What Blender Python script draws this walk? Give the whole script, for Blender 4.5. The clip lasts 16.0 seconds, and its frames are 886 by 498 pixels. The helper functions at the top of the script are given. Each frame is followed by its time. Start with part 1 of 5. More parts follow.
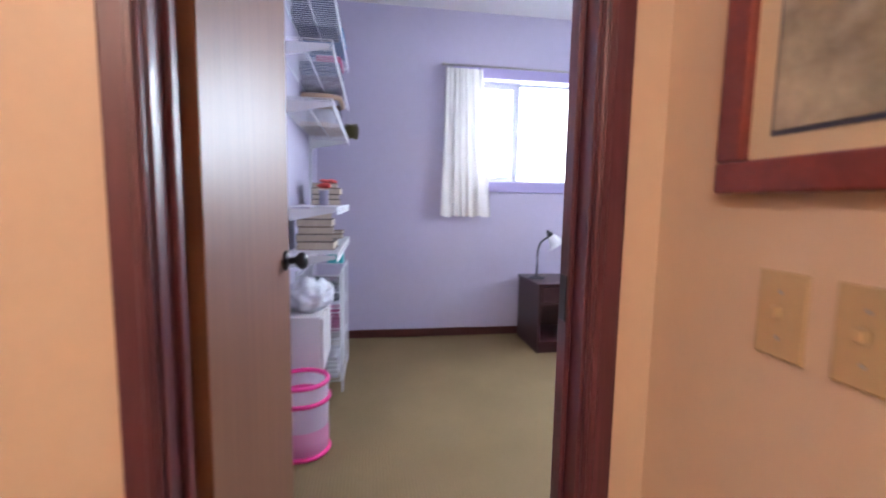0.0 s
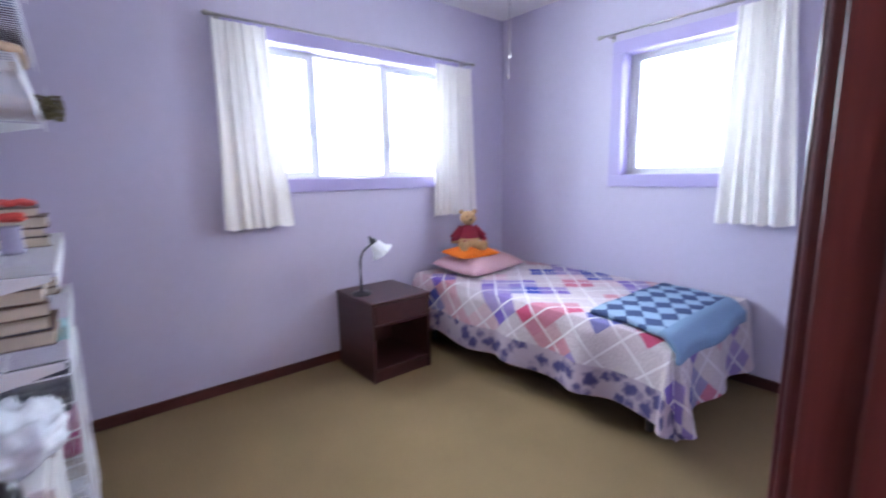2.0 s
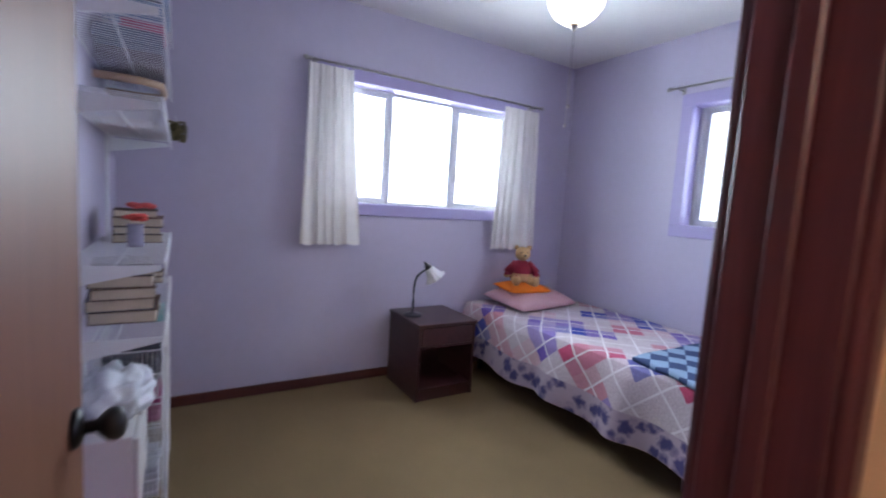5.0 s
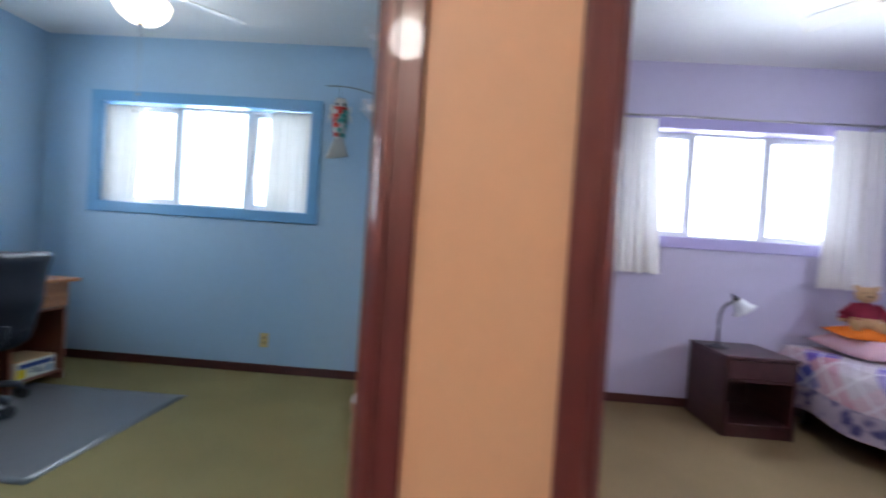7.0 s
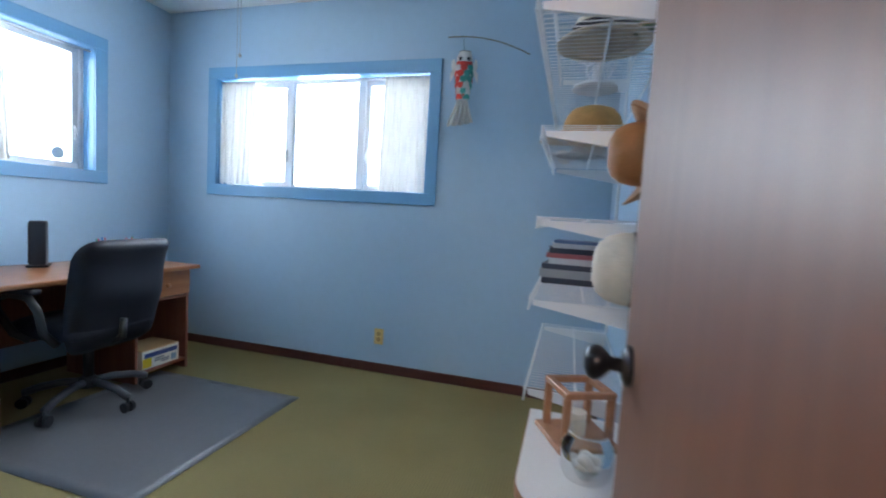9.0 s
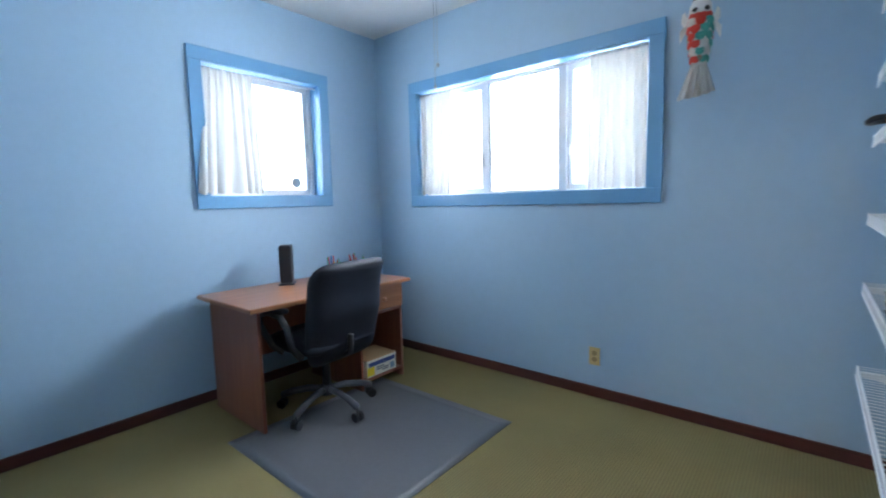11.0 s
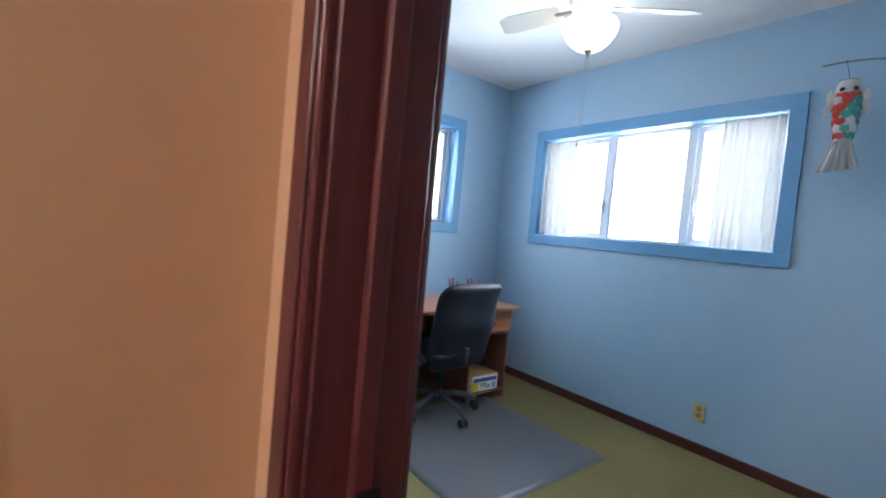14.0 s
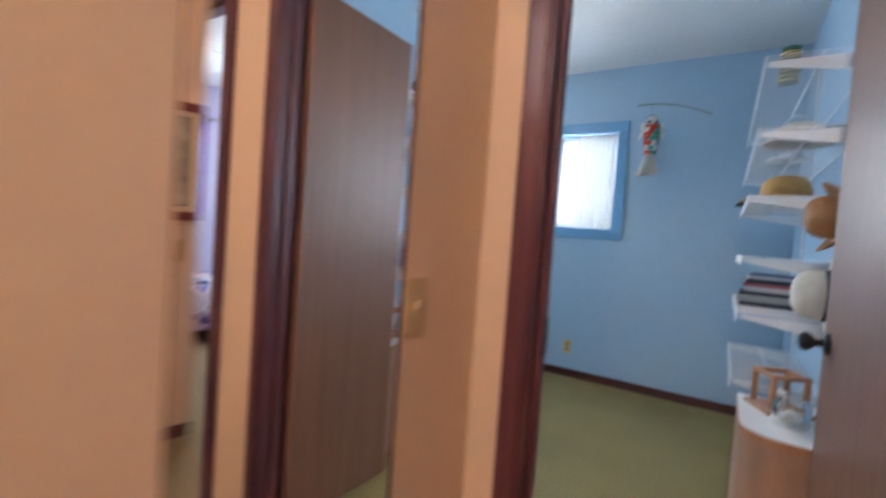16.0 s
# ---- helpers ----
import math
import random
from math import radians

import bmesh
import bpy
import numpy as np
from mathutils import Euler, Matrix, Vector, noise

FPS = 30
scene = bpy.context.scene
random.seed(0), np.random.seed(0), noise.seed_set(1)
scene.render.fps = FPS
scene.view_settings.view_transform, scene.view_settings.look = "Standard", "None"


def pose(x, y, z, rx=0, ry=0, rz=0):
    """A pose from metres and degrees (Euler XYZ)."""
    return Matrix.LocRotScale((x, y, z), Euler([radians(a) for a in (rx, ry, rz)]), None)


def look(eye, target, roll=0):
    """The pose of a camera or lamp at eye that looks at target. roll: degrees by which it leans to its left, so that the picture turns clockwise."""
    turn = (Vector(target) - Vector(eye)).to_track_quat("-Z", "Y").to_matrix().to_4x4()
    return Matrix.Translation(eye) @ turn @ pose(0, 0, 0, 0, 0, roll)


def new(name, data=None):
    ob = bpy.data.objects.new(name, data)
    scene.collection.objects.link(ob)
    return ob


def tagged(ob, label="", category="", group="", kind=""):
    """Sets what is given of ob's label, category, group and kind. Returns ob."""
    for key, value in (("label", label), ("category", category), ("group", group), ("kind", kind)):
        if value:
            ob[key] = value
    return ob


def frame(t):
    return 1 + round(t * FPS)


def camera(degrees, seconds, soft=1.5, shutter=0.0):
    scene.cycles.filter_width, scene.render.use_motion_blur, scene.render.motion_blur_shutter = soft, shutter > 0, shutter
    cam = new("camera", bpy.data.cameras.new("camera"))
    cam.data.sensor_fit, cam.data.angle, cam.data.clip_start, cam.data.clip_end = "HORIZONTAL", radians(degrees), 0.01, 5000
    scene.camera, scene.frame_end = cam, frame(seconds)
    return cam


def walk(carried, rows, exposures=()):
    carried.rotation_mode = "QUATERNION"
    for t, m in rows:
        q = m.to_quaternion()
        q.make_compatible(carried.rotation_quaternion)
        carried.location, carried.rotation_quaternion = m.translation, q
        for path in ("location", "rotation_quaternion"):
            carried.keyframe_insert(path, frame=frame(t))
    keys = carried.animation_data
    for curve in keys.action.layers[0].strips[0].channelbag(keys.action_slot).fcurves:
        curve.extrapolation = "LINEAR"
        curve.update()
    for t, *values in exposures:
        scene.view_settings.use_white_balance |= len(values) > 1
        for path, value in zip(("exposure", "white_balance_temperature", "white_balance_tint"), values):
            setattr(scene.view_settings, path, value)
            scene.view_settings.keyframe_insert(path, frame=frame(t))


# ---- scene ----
cam = camera(90.0, 16.0, soft=1.9, shutter=0.8)
PATH = [
    (0, (0.074, 0.35, 1.128), (0.389, 2.314, 0.918), 1.0),
    (0.5, (0.001, 0.545, 1.159), (0.592, 2.447, 0.981), 2.4),
    (1, (-0.007, 0.756, 1.172), (0.835, 2.559, 0.978), 1.0),
    (1.5, (-0.045, 0.955, 1.281), (1.021, 2.619, 0.973), -1.1),
    (2, (-0.042, 1.123, 1.313), (1.216, 2.643, 0.985), -1.0),
    (2.5, (-0.059, 1.233, 1.36), (1.444, 2.535, 1.141), 0.7),
    (3, (-0.048, 1.272, 1.361), (1.503, 2.532, 1.272), 1.4),
    (5.5, (-0.069, 0.77, 1.30), (0.775, 2.559, 1.121), 4.6),
    (6, (-0.196, 0.587, 1.17), (0.465, 2.472, 1.068), 5.3),
    (6.5, (-0.342, 0.506, 1.15), (-0.061, 2.486, 1.077), 4.2),
    (7, (-0.46, 0.489, 1.153), (-0.552, 2.487, 1.118), 3.8),
    (7.5, (-0.539, 0.564, 1.166), (-0.888, 2.532, 1.088), 2.7),
    (8, (-0.605, 0.733, 1.129), (-1.07, 2.675, 1.009), 2.4),
    (8.5, (-0.664, 0.917, 1.133), (-1.177, 2.846, 1.005), 3.6),
    (9, (-0.746, 1.075, 1.154), (-1.291, 2.993, 1.006), 3.4),
    (9.5, (-0.815, 1.216, 1.203), (-1.595, 3.05, 1.042), 0.4),
    (10, (-0.919, 1.298, 1.249), (-1.953, 3.002, 1.081), -2.3),
    (12.5, (-1.016, 1.311, 1.239), (-2.415, 2.721, 1.001), 1.0),
    (13, (-0.997, 1.2, 1.253), (-2.399, 2.611, 1.047), 1.6),
    (13.5, (-0.935, 1.017, 1.26), (-2.414, 2.358, 1.138), 4.0),
    (14, (-0.901, 0.933, 1.254), (-2.471, 2.17, 1.171), 5.3),
    (14.5, (-0.91, 0.867, 1.197), (-2.256, 2.347, 1.194), 6.6),
    (15, (-0.922, 0.678, 1.198), (-1.884, 2.43, 1.263), 7.3),
    (15.5, (-0.88, 0.39, 1.223), (-1.835, 2.147, 1.261), 5.7),
    (16, (-0.919, 0.106, 1.182), (-1.988, 1.795, 1.106), 4.1),
]
walk(cam, [(t, look(eye, target, roll)) for t, eye, target, roll in PATH],
     [(0.0, 0.55, 6000, 10), (1.0, 0.52, 6000, 10), (2.0, 0.38, 6000, 10), (3.0, 0.05, 6000, 10), (5.5, -0.35, 6000, 10), (7.0, 0.0, 6000, 10), (8.0, 0.1, 6000, 10), (10.0, 0.27, 6000, 10), (12.5, 0.3, 6000, 10), (14.0, 0.22, 6000, 10), (16.0, 0.32, 6000, 10)])

# ---- light ----
world = bpy.data.worlds.new("world")
scene.world = world
world.use_nodes = True
wn = world.node_tree.nodes
sky = wn.new("ShaderNodeTexSky")
sky.sky_type, sky.sun_disc = "NISHITA", False
sky.sun_elevation, sky.sun_rotation = radians(53), radians(180)
wn["Background"].inputs[1].default_value = 0.15
world.node_tree.links.new(sky.outputs[0], wn["Background"].inputs[0])
sun = new("sun", bpy.data.lights.new("sun", "SUN"))
sun.data.energy, sun.data.angle, sun.data.color = 2.0, radians(3), (1, 0.95, 0.88)
sun.matrix_world = look((0, -9, 12), (0, 0, 0))
WIN_W = 128.0      # watts of a wide window's daylight
SIDE_W = 42.0
# watts of the fill lamp added in the hall
HALL_FILL_W = 60.0


def window_light(name, eye, target, w, h, watts):
    ob = new(name, bpy.data.lights.new(name, "AREA"))
    ob.data.shape, ob.data.size, ob.data.size_y = "RECTANGLE", w, h
    ob.data.energy, ob.data.color = watts, (0.82, 0.91, 1.0)
    ob.matrix_world = look(eye, target)
    return ob


# ---- plan ----
YH, YM, YR = 1.10, 1.15, 1.205          # the door wall: hall face, core, room face
YF, YO = 3.98, 4.16                    # far wall: room face, outer face
XP0, XP1, XPO = -0.36, 3.05, 3.22      # purple room
XB0, XB1, XBO = -3.95, -0.52, -4.12    # blue room
XC = -0.44                             # core of the partition
HX0, HX1, HY0 = -1.435, 0.60, -1.60     # hall
CEIL = 2.64
PD = (-0.255, 0.458)                   # purple door opening
BD = (-1.285, -0.592)                  # blue door opening
DH = 2.05
PW = (0.80, 2.41, 1.30, 2.135)        # far windows: u0, u1, z0, z1
BW = (-3.47, -1.725, 1.297, 2.118)
PS = (1.98, 2.825, 1.29, 2.14)       # side windows
BS = (2.535, 3.388, 1.32, 2.156)
window_light("daylight", ((PW[0] + PW[1]) / 2, YO + 0.06, 1.73), ((PW[0] + PW[1]) / 2, 0, 1.5), 1.9, 1.0, WIN_W)
window_light("daylight", ((BW[0] + BW[1]) / 2, YO + 0.06, 1.73), ((BW[0] + BW[1]) / 2, 0, 1.5), 1.9, 1.0, WIN_W)
window_light("daylight", (XPO + 0.06, 2.41, 1.72), (0, 2.41, 1.5), 1.0, 1.0, SIDE_W)
window_light("daylight", (XBO - 0.06, 2.96, 1.74), (-2, 2.96, 1.5), 1.0, 1.0, SIDE_W * 0.85)


# ---- materials ----
def mat(name, color, rough=0.6, metal=0.0, var=0.08, scale=6.0, bump=0.0, bscale=60.0, spec=0.5, fine=None):
    """A surface with mottling at two scales and a fine relief."""
    m = bpy.data.materials.new(name)
    m.use_nodes = True
    n, l = m.node_tree.nodes, m.node_tree.links
    b = n["Principled BSDF"]
    b.inputs["Roughness"].default_value, b.inputs["Metallic"].default_value = rough, metal
    b.inputs["Specular IOR Level"].default_value = spec
    tc = n.new("ShaderNodeTexCoord")
    a, c = n.new("ShaderNodeTexNoise"), n.new("ShaderNodeTexNoise")
    a.inputs["Scale"].default_value, c.inputs["Scale"].default_value = scale, fine or scale * 14
    a.inputs["Detail"].default_value = c.inputs["Detail"].default_value = 4
    for q in (a, c):
        l.new(tc.outputs["Object"], q.inputs["Vector"])
    mx = n.new("ShaderNodeMath")
    mx.operation = "ADD"
    l.new(a.outputs[0], mx.inputs[0]), l.new(c.outputs[0], mx.inputs[1])
    ramp = n.new("ShaderNodeMapRange")
    ramp.inputs[1].default_value, ramp.inputs[2].default_value = 0.6, 1.4
    ramp.inputs[3].default_value, ramp.inputs[4].default_value = 1 - var, 1 + var
    l.new(mx.outputs[0], ramp.inputs[0])
    mul = n.new("ShaderNodeVectorMath")
    mul.operation = "SCALE"
    mul.inputs[0].default_value = color
    l.new(ramp.outputs[0], mul.inputs["Scale"])
    l.new(mul.outputs[0], b.inputs["Base Color"])
    if bump:
        t = n.new("ShaderNodeTexNoise")
        t.inputs["Scale"].default_value, t.inputs["Detail"].default_value = bscale, 5
        l.new(tc.outputs["Object"], t.inputs["Vector"])
        bp = n.new("ShaderNodeBump")
        bp.inputs["Strength"].default_value, bp.inputs["Distance"].default_value = bump, 0.004
        l.new(t.outputs[0], bp.inputs["Height"])
        l.new(bp.outputs[0], b.inputs["Normal"])
    return m


def wood(name, dark, light, rough=0.35, stretch=(12, 12, 0.7), coat=0.0):
    """Stained wood with grain that runs along one axis."""
    m = bpy.data.materials.new(name)
    m.use_nodes = True
    n, l = m.node_tree.nodes, m.node_tree.links
    b = n["Principled BSDF"]
    b.inputs["Roughness"].default_value, b.inputs["Coat Weight"].default_value = rough, coat
    tc, mp = n.new("ShaderNodeTexCoord"), n.new("ShaderNodeMapping")
    mp.inputs["Scale"].default_value = stretch
    l.new(tc.outputs["Object"], mp.inputs["Vector"])
    g, f = n.new("ShaderNodeTexNoise"), n.new("ShaderNodeTexNoise")
    g.inputs["Scale"].default_value, g.inputs["Detail"].default_value, g.inputs["Distortion"].default_value = 2.0, 6, 1.2
    f.inputs["Scale"].default_value, f.inputs["Detail"].default_value = 14.0, 4
    l.new(mp.outputs[0], g.inputs["Vector"]), l.new(mp.outputs[0], f.inputs["Vector"])
    ad = n.new("ShaderNodeMath")
    ad.operation = "MULTIPLY_ADD"
    ad.inputs[1].default_value = 0.5
    l.new(f.outputs[0], ad.inputs[0]), l.new(g.outputs[0], ad.inputs[2])
    r = n.new("ShaderNodeValToRGB")
    r.color_ramp.elements[0].position, r.color_ramp.elements[1].position = 0.5, 1.0
    r.color_ramp.elements[0].color, r.color_ramp.elements[1].color = (*dark, 1), (*light, 1)
    l.new(ad.outputs[0], r.inputs[0])
    l.new(r.outputs[0], b.inputs["Base Color"])
    bp = n.new("ShaderNodeBump")
    bp.inputs["Strength"].default_value, bp.inputs["Distance"].default_value = 0.08, 0.002
    l.new(ad.outputs[0], bp.inputs["Height"])
    l.new(bp.outputs[0], b.inputs["Normal"])
    return m


def carpet(name, a, b_, rib):
    """Short looped carpet, in ribs along y."""
    m = mat(name, a, 0.95, var=0.16, scale=2.2, spec=0.1, fine=180)
    n, l = m.node_tree.nodes, m.node_tree.links
    tc = n.new("ShaderNodeTexCoord")
    w = n.new("ShaderNodeTexWave")
    w.inputs["Scale"].default_value, w.inputs["Distortion"].default_value = rib, 1.5
    w.inputs["Detail"].default_value, w.inputs["Detail Scale"].default_value = 3, 12
    l.new(tc.outputs["Object"], w.inputs["Vector"])
    t = n.new("ShaderNodeTexNoise")
    t.inputs["Scale"].default_value, t.inputs["Detail"].default_value = 420, 3
    l.new(tc.outputs["Object"], t.inputs["Vector"])
    s = n.new("ShaderNodeMath")
    l.new(w.outputs[1], s.inputs[0]), l.new(t.outputs[0], s.inputs[1])
    bp = n.new("ShaderNodeBump")
    bp.inputs["Strength"].default_value, bp.inputs["Distance"].default_value = 0.6, 0.004
    l.new(s.outputs[0], bp.inputs["Height"])
    l.new(bp.outputs[0], n["Principled BSDF"].inputs["Normal"])
    mx = n.new("ShaderNodeMix")
    mx.data_type = "RGBA"
    src = n["Principled BSDF"].inputs["Base Color"].links[0].from_socket
    mr = n.new("ShaderNodeMapRange")
    mr.inputs[1].default_value, mr.inputs[2].default_value = 0.7, 1.7
    mr.inputs[3].default_value, mr.inputs[4].default_value = 0.0, 0.55
    l.new(s.outputs[0], mr.inputs[0])
    l.new(mr.outputs[0], mx.inputs[0])
    l.new(src, mx.inputs[6])
    mx.inputs[7].default_value = (*b_, 1)
    l.new(mx.outputs[2], n["Principled BSDF"].inputs["Base Color"])
    return m


def cloth(name, color, through_=0.035, var=0.05):
    """Thin woven cotton that lets light through."""
    m = mat(name, color, 0.9, var=var, scale=9, spec=0.1, bump=0.15, bscale=500)
    n, l = m.node_tree.nodes, m.node_tree.links
    tr = n.new("ShaderNodeBsdfTranslucent")
    tr.inputs[0].default_value = (*color, 1)
    mx = n.new("ShaderNodeMixShader")
    mx.inputs[0].default_value = through_
    l.new(n["Principled BSDF"].outputs[0], mx.inputs[1]), l.new(tr.outputs[0], mx.inputs[2])
    l.new(mx.outputs[0], n["Material Output"].inputs[0])
    return m


def clear(name, tint=(1, 1, 1), gloss=0.08, rough=0.02):
    """A thin clear sheet: see-through, with a sheen that grows at a slant."""
    m = bpy.data.materials.new(name)
    m.use_nodes = True
    n, l = m.node_tree.nodes, m.node_tree.links
    t, g, fr, mx = (n.new("ShaderNode" + k) for k in ("BsdfTransparent", "BsdfGlossy", "Fresnel", "MixShader"))
    t.inputs[0].default_value = (*tint, 1)
    g.inputs["Roughness"].default_value = rough
    fr.inputs[0].default_value = 1.2 + gloss
    l.new(fr.outputs[0], mx.inputs[0]), l.new(t.outputs[0], mx.inputs[1]), l.new(g.outputs[0], mx.inputs[2])
    l.new(mx.outputs[0], n["Material Output"].inputs[0])
    return m


def glow(name, color, power):
    m = bpy.data.materials.new(name)
    m.use_nodes = True
    b = m.node_tree.nodes["Principled BSDF"]
    b.inputs["Base Color"].default_value = (0.9, 0.88, 0.8, 1)
    b.inputs["Emission Color"].default_value, b.inputs["Emission Strength"].default_value = (*color, 1), power
    b.inputs["Roughness"].default_value = 0.3
    return m


PURPLE = mat("lavender_paint", (0.49, 0.455, 0.585), 0.55, var=0.03, scale=1.5, bump=0.05, bscale=120)
PTRIM = mat("violet_trim_paint", (0.395, 0.35, 0.60), 0.35, var=0.03, scale=4, bump=0.03)
BLUE = mat("pale_blue_paint", (0.36, 0.50, 0.635), 0.55, var=0.03, scale=1.5, bump=0.05, bscale=120)
BTRIM = mat("blue_trim_paint", (0.155, 0.345, 0.565), 0.35, var=0.04, scale=4, bump=0.03)
PEACH = mat("peach_paint", (0.65, 0.462, 0.325), 0.5, var=0.03, scale=1.5, bump=0.06, bscale=120)
WHITE = mat("ceiling_paint", (0.78, 0.77, 0.75), 0.8, var=0.03, scale=2, bump=0.12, bscale=160)
VINYL = mat("white_vinyl", (0.66, 0.67, 0.70), 0.35, var=0.02, scale=5)
TANC = carpet("tan_carpet", (0.25, 0.18, 0.095), (0.165, 0.12, 0.062), 22)
GREENC = carpet("olive_carpet", (0.295, 0.235, 0.105), (0.20, 0.165, 0.075), 22)
MAHOG = wood("mahogany_stain", (0.068, 0.018, 0.026), (0.13, 0.033, 0.044), 0.40, coat=0.2)
MAHOG_Y = wood("mahogany_stain_flat", (0.034, 0.010, 0.011), (0.062, 0.018, 0.018), 0.4, stretch=(9, 0.7, 9), coat=0.2)
BASEW = wood("baseboard_stain", (0.05, 0.013, 0.012), (0.09, 0.022, 0.018), 0.4, stretch=(0.8, 0.8, 14))
LEAFW = wood("door_veneer", (0.165, 0.069, 0.041), (0.22, 0.097, 0.056), 0.44, stretch=(14, 14, 0.5))
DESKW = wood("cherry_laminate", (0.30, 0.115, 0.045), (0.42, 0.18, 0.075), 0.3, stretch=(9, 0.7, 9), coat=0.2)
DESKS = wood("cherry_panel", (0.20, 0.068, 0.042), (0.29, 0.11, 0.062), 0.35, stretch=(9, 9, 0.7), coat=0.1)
LIGHTW = wood("light_wood", (0.32, 0.14, 0.065), (0.46, 0.22, 0.11), 0.4, stretch=(6, 6, 2))
BLACK = mat("black_plastic", (0.02, 0.02, 0.024), 0.35, var=0.15, scale=8, bump=0.05)
LEATHER = mat("black_leather", (0.015, 0.017, 0.026), 0.5, spec=0.25, var=0.2, scale=7, bump=0.35, bscale=220)
IRON = mat("dark_bronze", (0.03, 0.03, 0.035), 0.3, 0.6, var=0.15)
CHROME = mat("brushed_steel", (0.62, 0.62, 0.64), 0.22, 1.0, var=0.06)
NICKEL = mat("aged_nickel", (0.42, 0.40, 0.38), 0.3, 0.9, var=0.1)
BRASS = mat("brass", (0.75, 0.50, 0.16), 0.25, 1.0, var=0.08)
WIRE = mat("white_coated_wire", (0.80, 0.82, 0.85), 0.35, var=0.03)
CURTAIN = cloth("white_cotton", (0.84, 0.82, 0.79), 0.042)
GLASS = clear("window_glass")
JARGLASS = clear("jar_glass", (0.88, 0.92, 0.93), 0.3)
IVORY = mat("ivory_plastic", (0.52, 0.35, 0.19), 0.35, var=0.04)
IVORYB = mat("ivory_outlet", (0.60, 0.46, 0.20), 0.4, var=0.04)
CREAM = mat("cream_paper", (0.62, 0.54, 0.42), 0.8, var=0.1, scale=30)
FROST = glow("lit_opal_glass", (1.0, 0.80, 0.50), 6.5)


# ---- mesh helpers ----
def mesh_ob(name, bm, material, smooth=False):
    me = bpy.data.meshes.new(name)
    bmesh.ops.recalc_face_normals(bm, faces=bm.faces)
    for f in bm.faces:
        f.smooth = smooth
    bm.to_mesh(me)
    bm.free()
    if material:
        me.materials.append(material)
    return new(name, me)


def part(name, bm, material, parent, label="", smooth=False):
    ob = mesh_ob(name, bm, material, smooth)
    ob.parent = parent
    return tagged(ob, label) if label else ob


def thing(name, at, label, category, group="", kind="", rz=0):
    ob = new(name)
    ob.empty_display_size = 0.05
    ob.matrix_world = pose(*at, 0, 0, rz)
    return tagged(ob, label, category, group, kind)


def add_box(bm, x0, x1, y0, y1, z0, z1, bevel=0.0, seg=1):
    r = bmesh.ops.create_cube(bm, size=1)
    bmesh.ops.transform(bm, matrix=Matrix.LocRotScale(((x0 + x1) / 2, (y0 + y1) / 2, (z0 + z1) / 2), None,
                        (abs(x1 - x0), abs(y1 - y0), abs(z1 - z0))), verts=r["verts"])
    if bevel:
        es = list({e for v in r["verts"] for e in v.link_edges})
        bmesh.ops.bevel(bm, geom=es, offset=bevel, segments=seg, affect="EDGES", profile=0.5)
    return bm


def box(x0, x1, y0, y1, z0, z1, bevel=0.0, seg=1):
    return add_box(bmesh.new(), x0, x1, y0, y1, z0, z1, bevel, seg)


def add_rod(bm, a, b, r, n=10, r2=None):
    a, b = Vector(a), Vector(b)
    d = b - a
    m = Matrix.Translation((a + b) / 2) @ d.to_track_quat("Z", "Y").to_matrix().to_4x4()
    bmesh.ops.create_cone(bm, cap_ends=True, segments=n, radius1=r, radius2=r if r2 is None else r2, depth=d.length, matrix=m)
    return bm


def rod(a, b, r, n=10, r2=None):
    return add_rod(bmesh.new(), a, b, r, n, r2)


def add_ball(bm, c, r, sx=1, sy=1, sz=1, u=16, v=10):
    bmesh.ops.create_uvsphere(bm, u_segments=u, v_segments=v, radius=r, matrix=Matrix.Translation(c) @ Matrix.Diagonal((sx, sy, sz, 1)))
    return bm


def ball(c, r, sx=1, sy=1, sz=1, u=16, v=10):
    return add_ball(bmesh.new(), c, r, sx, sy, sz, u, v)


def lathe(profile, n=24, m=None):
    """Turns (radius, height) pairs about z."""
    bm = bmesh.new()
    rings = []
    for r, z in profile:
        rings.append([bm.verts.new((r * math.cos(2 * math.pi * k / n), r * math.sin(2 * math.pi * k / n), z)) for k in range(n)])
    for a, b in zip(rings, rings[1:]):
        for k in range(n):
            bm.faces.new((a[k], a[(k + 1) % n], b[(k + 1) % n], b[k]))
    bmesh.ops.remove_doubles(bm, verts=bm.verts, dist=1e-5)
    if m is not None:
        bmesh.ops.transform(bm, matrix=m, verts=bm.verts)
    return bm


def tube(points, r, n=8):
    bm = bmesh.new()
    pts = [Vector(p) for p in points]
    rings = []
    for i, p in enumerate(pts):
        d = (pts[min(i + 1, len(pts) - 1)] - pts[max(i - 1, 0)]).normalized()
        q = d.to_track_quat("Z", "Y").to_matrix()
        rings.append([bm.verts.new(p + q @ Vector((r * math.cos(2 * math.pi * k / n), r * math.sin(2 * math.pi * k / n), 0))) for k in range(n)])
    for a, b in zip(rings, rings[1:]):
        for k in range(n):
            bm.faces.new((a[k], a[(k + 1) % n], b[(k + 1) % n], b[k]))
    bm.faces.new(rings[0]), bm.faces.new(rings[-1])
    return bm


